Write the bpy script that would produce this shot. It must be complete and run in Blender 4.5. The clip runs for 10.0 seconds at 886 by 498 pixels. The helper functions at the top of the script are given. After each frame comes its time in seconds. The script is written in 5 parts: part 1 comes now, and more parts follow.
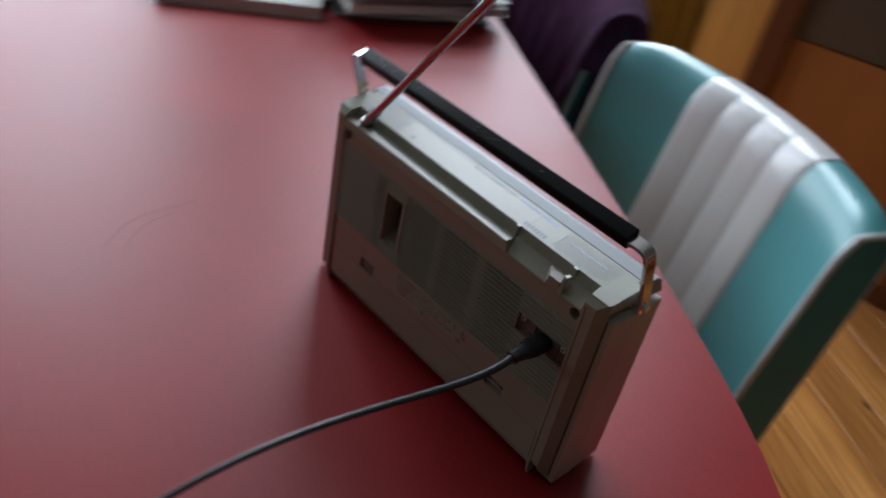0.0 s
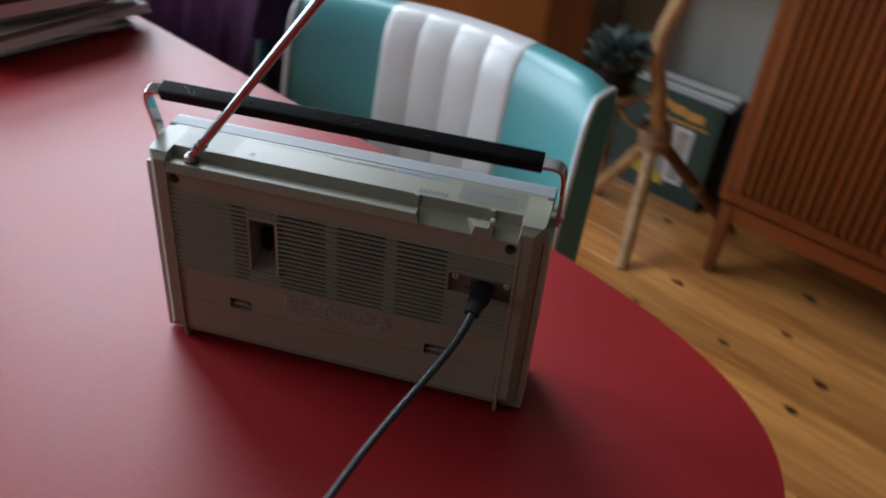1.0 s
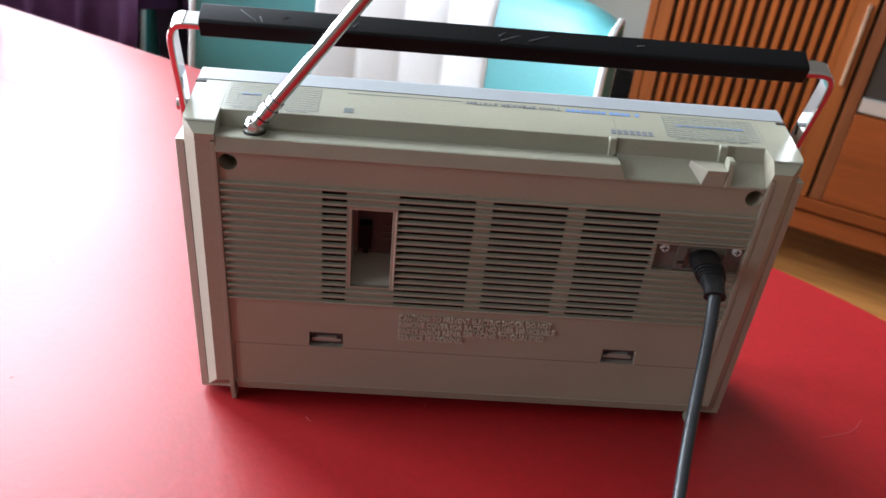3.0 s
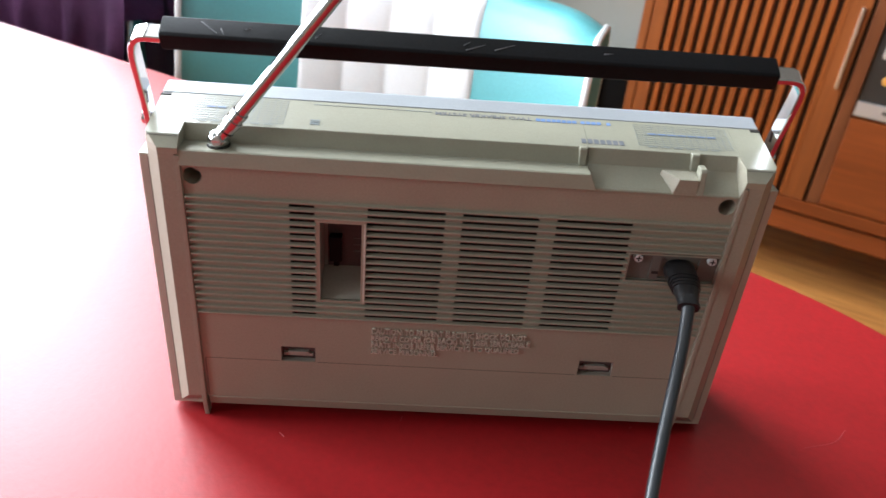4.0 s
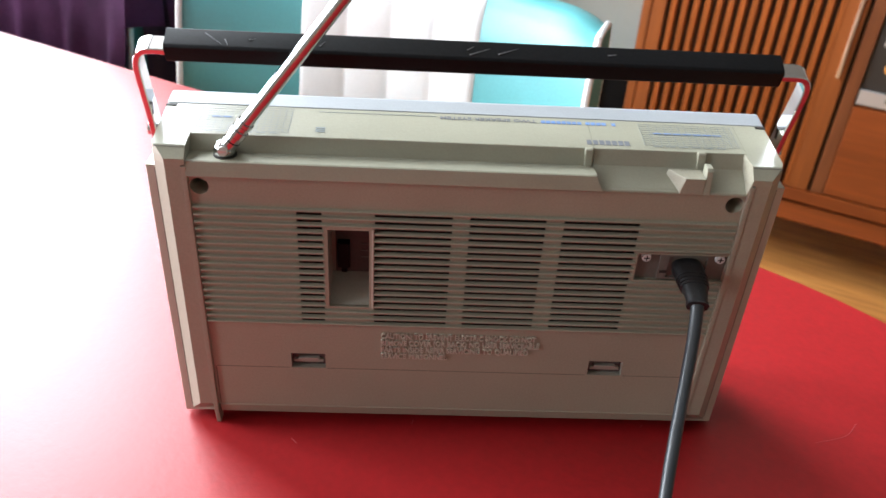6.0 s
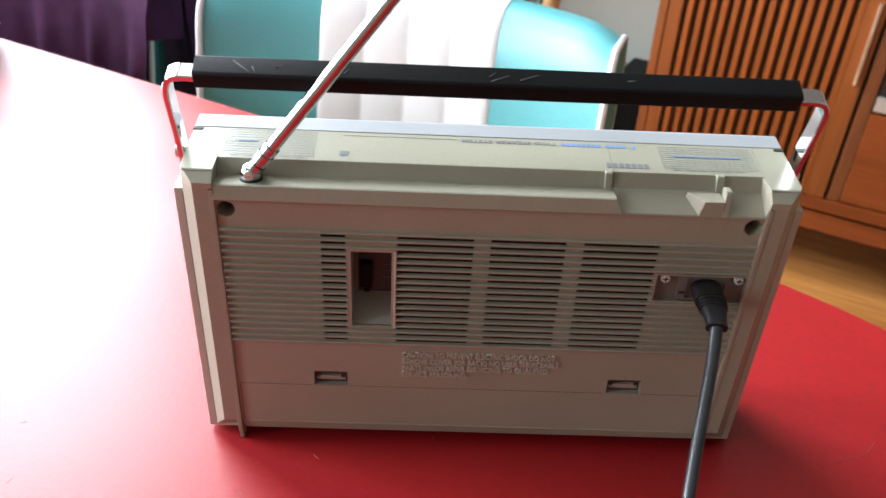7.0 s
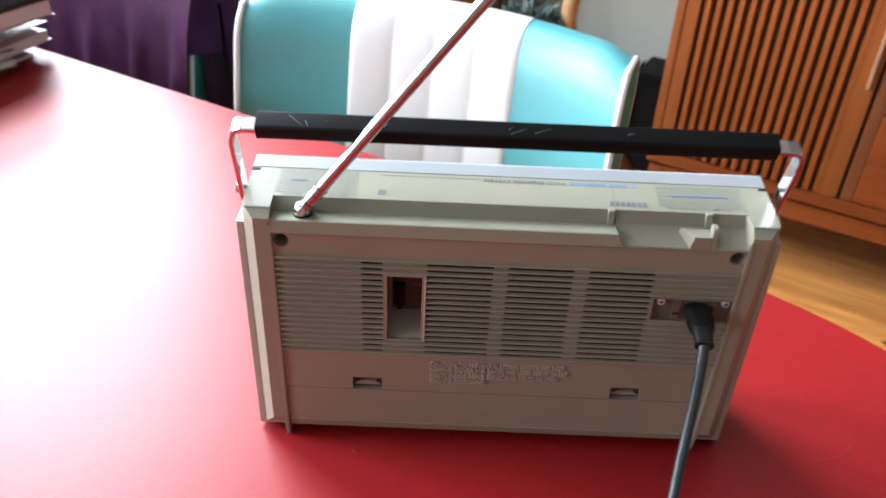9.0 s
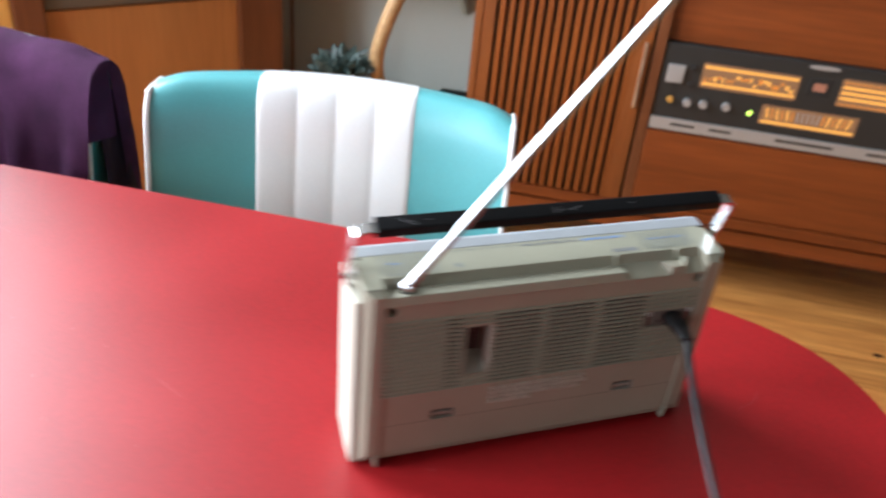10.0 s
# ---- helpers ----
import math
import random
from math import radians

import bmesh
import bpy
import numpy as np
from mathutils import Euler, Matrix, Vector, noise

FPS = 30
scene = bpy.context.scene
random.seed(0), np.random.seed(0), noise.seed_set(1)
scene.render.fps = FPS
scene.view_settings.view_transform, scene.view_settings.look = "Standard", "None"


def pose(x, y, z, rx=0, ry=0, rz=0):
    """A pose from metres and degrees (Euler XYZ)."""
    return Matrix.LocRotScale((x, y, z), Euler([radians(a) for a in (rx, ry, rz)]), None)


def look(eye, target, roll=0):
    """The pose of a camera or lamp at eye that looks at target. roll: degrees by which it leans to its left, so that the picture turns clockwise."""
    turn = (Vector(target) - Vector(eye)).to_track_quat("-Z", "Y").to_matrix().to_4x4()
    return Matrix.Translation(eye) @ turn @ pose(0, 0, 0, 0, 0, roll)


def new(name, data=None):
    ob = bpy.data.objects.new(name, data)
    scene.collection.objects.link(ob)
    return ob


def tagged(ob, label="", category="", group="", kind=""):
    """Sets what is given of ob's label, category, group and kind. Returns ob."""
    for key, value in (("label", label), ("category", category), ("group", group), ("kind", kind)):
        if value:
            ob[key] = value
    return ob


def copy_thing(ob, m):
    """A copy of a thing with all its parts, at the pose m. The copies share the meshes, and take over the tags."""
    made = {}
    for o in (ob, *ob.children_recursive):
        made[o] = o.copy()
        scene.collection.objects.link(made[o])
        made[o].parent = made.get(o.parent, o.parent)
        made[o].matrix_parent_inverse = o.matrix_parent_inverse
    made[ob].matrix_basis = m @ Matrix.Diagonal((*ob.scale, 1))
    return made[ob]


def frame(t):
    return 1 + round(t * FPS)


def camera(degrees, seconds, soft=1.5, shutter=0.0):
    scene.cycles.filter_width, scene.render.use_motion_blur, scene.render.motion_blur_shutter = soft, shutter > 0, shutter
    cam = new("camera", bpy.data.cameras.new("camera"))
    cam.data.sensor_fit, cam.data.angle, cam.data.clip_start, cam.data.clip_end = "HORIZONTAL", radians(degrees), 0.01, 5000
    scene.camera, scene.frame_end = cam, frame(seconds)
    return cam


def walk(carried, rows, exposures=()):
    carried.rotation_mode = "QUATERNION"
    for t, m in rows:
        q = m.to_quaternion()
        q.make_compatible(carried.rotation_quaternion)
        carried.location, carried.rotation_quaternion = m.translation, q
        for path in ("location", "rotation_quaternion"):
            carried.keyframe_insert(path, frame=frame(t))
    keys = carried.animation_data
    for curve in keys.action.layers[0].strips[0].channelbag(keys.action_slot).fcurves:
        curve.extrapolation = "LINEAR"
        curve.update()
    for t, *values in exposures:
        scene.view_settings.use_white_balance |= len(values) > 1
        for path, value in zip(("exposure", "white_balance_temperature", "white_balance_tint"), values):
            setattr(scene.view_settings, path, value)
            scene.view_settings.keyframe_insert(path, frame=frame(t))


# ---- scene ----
cam = camera(57.5, 10.0, 1.5, 0.8)
cam.data.dof.use_dof, cam.data.dof.focus_distance, cam.data.dof.aperture_fstop = True, 0.435, 13.0
PATH = [
    (-0.1, (0.3508, -0.3535, 1.2554), (-0.8082, 0.7921, 0.0815), 13.35),
    (0, (0.3401, -0.3724, 1.2576), (-0.7586, 0.8388, 0.1062), 12.40),
    (0.3, (0.308, -0.429, 1.2643), (-0.6098, 0.979, 0.1802), 9.56),
    (0.5, (0.2763, -0.451, 1.2615), (-0.4505, 1.0782, 0.197), 9.51),
    (0.6, (0.2546, -0.4566, 1.2521), (-0.3746, 1.1292, 0.2085), 8.07),
    (0.9, (0.1965, -0.4634, 1.244), (-0.2007, 1.1574, 0.1417), 6.36),
    (1, (0.1748, -0.462, 1.2466), (-0.1559, 1.155, 0.1171), 5.53),
    (1.3, (0.1204, -0.4551, 1.2377), (-0.0046, 1.1559, 0.0592), 4.48),
    (1.5, (0.07, -0.4589, 1.2234), (0.0951, 1.0826, -0.0507), 5.17),
    (2, (-0.0249, -0.4222, 1.1779), (0.0958, 1.1556, -0.0452), 6.25),
    (2.2, (-0.04, -0.3964, 1.16), (0.0638, 1.2124, -0.0235), 7.08),
    (3.3, (-0.0446, -0.3362, 1.1185), (0.0531, 1.3288, 0.0149), 5.10),
    (3.5, (-0.0317, -0.3344, 1.1192), (0.048, 1.3239, 0.004), 4.96),
    (4, (-0.0282, -0.3362, 1.1218), (0.0739, 1.3355, 0.0287), 5.10),
    (4.5, (-0.0227, -0.3361, 1.1213), (0.099, 1.3304, 0.0222), 4.79),
    (5, (-0.0182, -0.3317, 1.1285), (0.0727, 1.3364, 0.0289), 3.53),
    (5.5, (-0.025, -0.332, 1.1279), (0.0555, 1.3355, 0.0266), 3.82),
    (5.7, (-0.029, -0.333, 1.1249), (0.0724, 1.3319, 0.0214), 3.92),
    (6.8, (-0.032, -0.3367, 1.1327), (0.0195, 1.3414, 0.0458), 2.62),
    (7, (-0.035, -0.3347, 1.1356), (0.0253, 1.3379, 0.0407), 3.12),
    (7.5, (-0.0377, -0.3322, 1.134), (0.0137, 1.3389, 0.0363), 3.18),
    (8, (-0.0432, -0.3293, 1.1318), (0.0068, 1.3382, 0.0286), 3.23),
    (8.5, (-0.0446, -0.3293, 1.1318), (0.0105, 1.3358, 0.0253), 3.36),
    (9, (-0.0407, -0.3738, 1.1878), (-0.0253, 1.2801, 0.0634), 2.73),
    (9.5, (-0.1142, -0.4105, 1.2268), (-0.0601, 1.2147, 0.0625), 2.14),
    (9.8, (-0.1766, -0.4495, 1.2728), (0.201, 1.1795, 0.1756), 3.09),
    (9.9, (-0.214, -0.4546, 1.2806), (0.2767, 1.1564, 0.2017), 4.32),
    (10, (-0.2622, -0.4472, 1.28), (0.337, 1.1466, 0.231), 5.79),
    (10.1, (-0.3060, -0.4405, 1.2795), (0.3150, 1.1440, 0.2300), 6.0),
]
EXPOSURES = [
    (0.0, -2.00, 6200, 10), (0.6, -1.76, 6200, 10), (1.2, -1.72, 6200, 10), (1.6, -1.40, 6150, 10), (2.0, -0.82, 6150, 10), (2.2, -0.62, 6200, 10),
    (3.3, -0.20, 6300, 10), (4.2, -0.04, 6450, 10), (5.0, 0.04, 6550, 10), (8.0, 0.0, 6450, 10), (9.0, -0.02, 6300, 10), (9.5, -0.30, 6250, 10), (10.0, -0.34, 6300, 10),
]
walk(cam, [(t, look(eye, target, roll)) for t, eye, target, roll in PATH], EXPOSURES)

# ---- light ----
# The room is turned against the radio: u runs along the table, v to the far wall.
ROOM = Matrix.Rotation(radians(-29.3), 4, "Z")

world = bpy.data.worlds.new("sky")
scene.world = world
world.use_nodes = True
wn = world.node_tree.nodes
sky = wn.new("ShaderNodeTexSky")
sky.sky_type, sky.sun_disc = "NISHITA", False
sky.sun_elevation, sky.sun_rotation = radians(35), radians(150)
wn["Background"].inputs["Strength"].default_value = 0.12
world.node_tree.links.new(sky.outputs[0], wn["Background"].inputs["Color"])


def window_lamp(u, v, z, width, height, watts, turn):
    """Daylight of one window's opening; turn: the way it looks, in degrees about z."""
    lamp = bpy.data.lights.new("window_daylight", "AREA")
    lamp.shape, lamp.size, lamp.size_y, lamp.energy = "RECTANGLE", width, height, watts
    lamp.color = (0.84, 0.92, 1.0)
    ob = new("window_daylight", lamp)
    ob.matrix_basis = ROOM @ pose(u, v, z, 90, 0, turn)
    return ob


window_lamp(-2.25, 1.03, 1.35, 1.66, 0.82, 125, -90)
window_lamp(-2.25, 1.03, 2.67, 1.66, 1.46, 275, -90)
window_lamp(-2.25, -0.88, 2.07, 1.00, 2.26, 185, -90)
window_lamp(-2.25, -2.75, 1.95, 1.18, 1.60, 82, -90)


# ---- materials ----
def mat(name, base, rough=0.5, metal=0.0, vary=0.12, scale=8.0, fine=120.0, bump=0.0, coat=0.0, rvary=0.08, stretch=(1, 1, 1), tint=None, per_object=0.0, shine=0.5, coat_rough=0.15, tight=0.18):
    """A surface with two scales of variation: broad stains and fine grain, in metres of the object."""
    m = bpy.data.materials.new(name)
    m.use_nodes = True
    nt = m.node_tree
    n, l = nt.nodes, nt.links
    p = n["Principled BSDF"]
    p.inputs["Metallic"].default_value = metal
    p.inputs["Specular IOR Level"].default_value = shine
    p.inputs["Coat Weight"].default_value = coat
    p.inputs["Coat Roughness"].default_value = coat_rough
    tc = n.new("ShaderNodeTexCoord")
    mp = n.new("ShaderNodeMapping")
    mp.inputs["Scale"].default_value = stretch
    l.new(tc.outputs["Object"], mp.inputs["Vector"])
    broad = n.new("ShaderNodeTexNoise")
    broad.inputs["Scale"].default_value, broad.inputs["Detail"].default_value = scale, 5
    grain = n.new("ShaderNodeTexNoise")
    grain.inputs["Scale"].default_value, grain.inputs["Detail"].default_value = fine, 4
    l.new(mp.outputs[0], broad.inputs["Vector"])
    l.new(mp.outputs[0], grain.inputs["Vector"])
    tint = tint or tuple(c * (1 - 2 * vary) for c in base)
    light = tuple(min(1, c * (1 + vary)) for c in base)
    ramp = n.new("ShaderNodeValToRGB")
    ramp.color_ramp.elements[0].position, ramp.color_ramp.elements[1].position = 0.5 - tight, 0.5 + tight
    ramp.color_ramp.elements[0].color, ramp.color_ramp.elements[1].color = (*tint, 1), (*light, 1)
    add = n.new("ShaderNodeMath")
    add.operation = "MULTIPLY_ADD"
    add.inputs[1].default_value = 0.45
    l.new(grain.outputs["Fac"], add.inputs[0])
    sub = n.new("ShaderNodeMath")
    sub.operation = "MULTIPLY_ADD"
    sub.inputs[1].default_value, sub.inputs[2].default_value = 0.55, 0.0
    l.new(broad.outputs["Fac"], sub.inputs[0])
    l.new(sub.outputs[0], add.inputs[2])
    l.new(add.outputs[0], ramp.inputs["Fac"])
    colour = ramp.outputs["Color"]
    if per_object:
        info, hsv, mr = n.new("ShaderNodeObjectInfo"), n.new("ShaderNodeHueSaturation"), n.new("ShaderNodeMapRange")
        mr.inputs["To Min"].default_value, mr.inputs["To Max"].default_value = 1 - per_object, 1 + per_object
        l.new(info.outputs["Random"], mr.inputs["Value"])
        l.new(mr.outputs[0], hsv.inputs["Value"])
        l.new(colour, hsv.inputs["Color"])
        colour = hsv.outputs["Color"]
    l.new(colour, p.inputs["Base Color"])
    rr = n.new("ShaderNodeMapRange")
    rr.inputs["To Min"].default_value, rr.inputs["To Max"].default_value = max(0.02, rough - rvary), min(1, rough + rvary)
    l.new(broad.outputs["Fac"], rr.inputs["Value"])
    l.new(rr.outputs[0], p.inputs["Roughness"])
    if bump:
        b = n.new("ShaderNodeBump")
        b.inputs["Strength"].default_value, b.inputs["Distance"].default_value = bump, 0.001
        l.new(grain.outputs["Fac"], b.inputs["Height"])
        l.new(b.outputs[0], p.inputs["Normal"])
    return m


def glow(name, colour, strength):
    m = bpy.data.materials.new(name)
    m.use_nodes = True
    p = m.node_tree.nodes["Principled BSDF"]
    p.inputs["Base Color"].default_value = (*[c * 0.3 for c in colour], 1)
    p.inputs["Emission Color"].default_value = (*colour, 1)
    p.inputs["Emission Strength"].default_value = strength
    return m


def wood(name, dark, light, along, rough=0.38, scale=14.0, per_object=0.0, coat=0.0, tight=0.18, coat_rough=0.15):
    """Wood with its grain along one axis (0, 1 or 2)."""
    stretch = [1.0, 1.0, 1.0]
    stretch[along] = 0.06
    return mat(name, light, rough, 0, 0.1, scale, 90, 0.15, coat, 0.08, tuple(stretch), dark, per_object, tight=tight, coat_rough=coat_rough)


SHELL = mat("beige_plastic", (0.325, 0.302, 0.232), 0.42, 0, 0.07, 14, 900, 0.13)
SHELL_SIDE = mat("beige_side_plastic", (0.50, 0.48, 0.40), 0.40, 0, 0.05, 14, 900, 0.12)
TOP_PRINT = mat("printed_top_plastic", (0.325, 0.315, 0.24), 0.31, 0, 0.05, 20, 900, 0.05, shine=0.85, rvary=0.02)
SILVER = mat("silver_painted_plastic", (0.36, 0.38, 0.40), 0.46, 0.15, 0.04, 20, 900, 0.04)
# near-black: shade painted into slots, notches and holes; also plain black parts
INSIDE = mat("near_black_shade_and_parts", (0.022, 0.018, 0.015), 0.7)
POCKET = mat("pocket_plastic", (0.32, 0.285, 0.24), 0.5, 0, 0.06, 20, 700, 0.08)
LABEL_BROWN = mat("brown_label", (0.145, 0.135, 0.115), 0.6, 0, 0.08, 40, 700, shine=0.25)
LABEL_DARK = mat("dark_label", (0.10, 0.070, 0.066), 0.6, 0, 0.08, 40, 700, shine=0.2)
MATT_BLACK = mat("matt_black_plastic", (0.006, 0.007, 0.008), 0.55, 0, 0.15, 30, 600, shine=0.12)
SCREW_SILVER = mat("bright_plated_screw", (0.60, 0.61, 0.60), 0.35, 0.0, 0.05, 30, 600)
BLACK_PLASTIC = mat("black_plastic", (0.012, 0.012, 0.013), 0.38, 0, 0.15, 30, 600, 0.15)
GRIP = mat("black_grip_plastic", (0.009, 0.009, 0.010), 0.45, 0, 0.2, 12, 700, 0.08, tint=(0.006, 0.006, 0.006), shine=0.09)
SCUFF = mat("pale_scuff", (0.22, 0.22, 0.23), 0.6)
CHROME = mat("chrome", (0.80, 0.80, 0.82), 0.08, 1.0, 0.03, 30, 400, rvary=0.04)
AERIAL = mat("worn_chrome", (0.55, 0.56, 0.57), 0.14, 1.0, 0.03, 30, 400, rvary=0.01)
STEEL = mat("brushed_steel", (0.82, 0.82, 0.80), 0.30, 1.0, 0.05, 30, 600, 0.05)
CABLE = mat("grey_black_cable", (0.014, 0.017, 0.021), 0.36, 0, 0.1, 30, 500, shine=0.8)
TABLE_SCUFF = mat("pale_red_scuff", (0.42, 0.06, 0.065), 0.5)
# paler than the cover: light caught by the raised letters, put into colour
TEXT_RAISED = mat("lit_raised_lettering", (0.56, 0.53, 0.44), 0.4, 0, 0.08, 60, 700)
INK_GREY = mat("grey_ink", (0.18, 0.19, 0.215), 0.3, shine=0.85)
INK_CHART = mat("pale_grey_ink", (0.225, 0.265, 0.275), 0.3, shine=0.85)
INK_BLUE = mat("blue_ink", (0.15, 0.27, 0.52), 0.3, shine=0.85)

RED = mat("red_linoleum", (0.31, 0.0075, 0.0100), 0.43, 0, 0.11, 6.0, 230, 0.14, rvary=0.05, shine=0.48)
RED_EDGE = mat("dark_red_edge", (0.20, 0.018, 0.022), 0.5)
TEAL = mat("teal_vinyl", (0.095, 0.39, 0.415), 0.40, 0, 0.07, 7, 420, 0.22, coat=0.75, coat_rough=0.34, shine=0.55)
WHITE_VINYL = mat("white_vinyl", (0.82, 0.82, 0.82), 0.32, 0, 0.03, 7, 420, 0.22, coat=0.6, coat_rough=0.25)
# darker teal for backrest ends: shade of the side away from the windows
TEAL_SHADED = mat("shaded_teal_vinyl", (0.060, 0.28, 0.30), 0.5, 0, 0.08, 7, 420, 0.3, shine=0.2)
PURPLE = mat("purple_wool", (0.105, 0.036, 0.095), 0.95, 0, 0.22, 18, 700, 0.6, shine=0.12)
# same wool, darkened: the fold's shade is in the colour
PURPLE_SHADED = mat("shaded_purple_wool", (0.042, 0.014, 0.036), 0.9, 0, 0.2, 18, 700, 0.4)

TEAK = wood("teak_upright", (0.155, 0.040, 0.009), (0.255, 0.072, 0.016), 2, 0.36)
TEAK_U = wood("teak_lengthwise", (0.145, 0.031, 0.007), (0.255, 0.059, 0.012), 0, 0.36)
TEAK_SLAT = wood("teak_slat", (0.17, 0.042, 0.009), (0.32, 0.085, 0.016), 2, 0.34, per_object=0.10)
# near-black brown: the shade between the slats put into colour
TEAK_SHADE = mat("dark_teak_shadow_gap", (0.030, 0.012, 0.006), 0.7)
OAK = wood("orange_plywood", (0.33, 0.118, 0.030), (0.43, 0.165, 0.045), 2, 0.45, 6)
BROWN_WOOD = wood("brown_stained_wood", (0.11, 0.032, 0.011), (0.19, 0.060, 0.020), 2, 0.40)
HONEY = wood("honey_wood", (0.58, 0.29, 0.070), (0.76, 0.42, 0.110), 2, 0.42)
GREY_WOOD = mat("grey_brown_drawer", (0.115, 0.085, 0.062), 0.45, 0, 0.1, 9, 200)
PINE = wood("pine_plank", (0.46, 0.150, 0.032), (0.93, 0.43, 0.120), 0, 0.32, 11, per_object=0.16, coat=1.0, tight=0.15, coat_rough=0.22)
PINE_GAP = mat("floor_gap", (0.05, 0.022, 0.010), 0.8)
KNOT = mat("pine_knot", (0.070, 0.024, 0.009), 0.4, 0, 0.25, 60, 300)
# unseen walls only: a dull tone set to cut bounced and mirrored light
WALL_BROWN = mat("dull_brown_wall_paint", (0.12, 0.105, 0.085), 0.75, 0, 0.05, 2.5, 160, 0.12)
WALL_CREAM = mat("dull_cream_wall_paint", (0.17, 0.155, 0.13), 0.75, 0, 0.04, 2.5, 160, 0.12)
WALL = mat("pale_grey_green_wall_paint", (0.46, 0.47, 0.42), 0.75, 0, 0.03, 2.5, 160, 0.12)
CEILING = mat("dull_cream_ceiling_paint", (0.18, 0.175, 0.16), 0.8, 0, 0.02, 2, 140, 0.1)
WHITE_PAINT = mat("white_gloss_paint", (0.76, 0.77, 0.75), 0.3, 0, 0.03, 6, 200, 0.05)
SILL = mat("pale_green_painted_shelf", (0.50, 0.60, 0.53), 0.4, 0, 0.05, 9, 220, 0.05)
CURTAIN = mat("yellow_curtain", (0.62, 0.46, 0.13), 0.9, 0, 0.1, 9, 500, 0.4)
# browner cane for the rear leg, its shade painted in
SHADED_CANE = mat("shaded_rattan_cane", (0.15, 0.062, 0.030), 0.45, 0, 0.2, 22, 160, 0.15)
BAMBOO = mat("rattan_cane", (0.52, 0.33, 0.16), 0.40, 0, 0.2, 22, 160, 0.15, tint=(0.30, 0.15, 0.06))
WRAP = mat("rattan_wrap", (0.42, 0.24, 0.13), 0.55, 0, 0.15, 40, 300, 0.3)
LEAF = mat("succulent_leaf", (0.050, 0.080, 0.072), 0.42, 0, 0.25, 40, 300, 0.1)
LEAF_LIGHT = mat("fresh_leaf", (0.13, 0.24, 0.035), 0.45, 0, 0.25, 30, 300, 0.1)
POT = mat("dark_pot", (0.010, 0.010, 0.010), 0.5, 0, 0.2, 30, 300, 0.1, shine=0.2)
LIME = mat("lime_green_glaze", (0.42, 0.55, 0.03), 0.25, 0, 0.05, 20, 300)
SOIL = mat("soil", (0.03, 0.02, 0.014), 0.95, 0, 0.3, 60, 300, 0.5)
SLEEVE_GREEN = mat("dark_green_sleeve", (0.026, 0.060, 0.048), 0.42, 0, 0.1, 9, 300, 0.05)
SLEEVES = [mat("record_sleeve_" + n, c, 0.5, 0, 0.1, 12, 300) for n, c in (("cream", (0.62, 0.58, 0.48)), ("rust", (0.32, 0.12, 0.06)), ("black", (0.03, 0.03, 0.03)), ("white", (0.72, 0.71, 0.68)), ("slate", (0.16, 0.2, 0.24)))]
ORANGE_INK = mat("orange_print", (0.62, 0.30, 0.06), 0.5)
YELLOW_INK = mat("yellow_print", (0.60, 0.46, 0.05), 0.5)
PAPER = mat("white_paper", (0.76, 0.75, 0.73), 0.6, 0, 0.03, 9, 300)
PAPER_GREY = mat("printed_page", (0.40, 0.37, 0.33), 0.5, 0, 0.4, 45, 200, tint=(0.10, 0.12, 0.09))
COVER_DARK = mat("dark_magazine_cover", (0.045, 0.042, 0.05), 0.35, 0, 0.2, 20, 200)
COVER_GREEN = mat("green_magazine_cover", (0.10, 0.16, 0.06), 0.35, 0, 0.4, 25, 200, tint=(0.30, 0.14, 0.05))
COVER_BROWN = mat("brown_book_cover", (0.20, 0.10, 0.07), 0.45, 0, 0.15, 20, 200)
FACE_GREY = mat("dark_grey_metal_face", (0.055, 0.054, 0.052), 0.35, 0.5, 0.05, 20, 500, 0.03)
FACE_SILVER = mat("silver_strip", (0.60, 0.60, 0.60), 0.32, 0.6, 0.04, 20, 500, 0.03)
DIAL = glow("lit_amber_dial", (1.0, 0.34, 0.05), 0.75)
DIAL_HOT = glow("bright_amber_band", (1.0, 0.46, 0.09), 1.3)
DIAL_DIM = glow("dim_amber_dial", (0.70, 0.34, 0.16), 0.22)
LED_GREEN = glow("green_indicator", (0.65, 1.0, 0.15), 4.0)
LED_RED = glow("red_indicator", (0.9, 0.36, 0.22), 0.25)
GLASS = bpy.data.materials.new("window_glass")
GLASS.use_nodes = True
GLASS.node_tree.nodes["Principled BSDF"].inputs["Transmission Weight"].default_value = 1.0
GLASS.node_tree.nodes["Principled BSDF"].inputs["Roughness"].default_value = 0.0


# ---- building helpers ----
def thing(name, label, category, at=None, group="", kind=""):
    ob = new(name)
    ob.empty_display_size = 0.05
    ob.matrix_basis = at if at is not None else Matrix()
    return tagged(ob, label, category, group, kind)


def mesh_of(name, bm, material, smooth=False):
    me = bpy.data.meshes.new(name)
    bmesh.ops.recalc_face_normals(bm, faces=bm.faces)
    bm.to_mesh(me)
    bm.free()
    if smooth:
        me.polygons.foreach_set("use_smooth", [True] * len(me.polygons))
        me.set_sharp_from_angle(angle=radians(38))
    me.materials.append(material)
    return me


def part(name, bm, material, parent, label="", smooth=False):
    ob = new(name, mesh_of(name, bm, material, smooth))
    ob.parent = parent
    return tagged(ob, label)


def whole(name, bm, material, label, category, at=None, group="", kind="", smooth=False):
    ob = new(name, mesh_of(name, bm, material, smooth))
    ob.matrix_basis = at if at is not None else Matrix()
    return tagged(ob, label, category, group, kind)


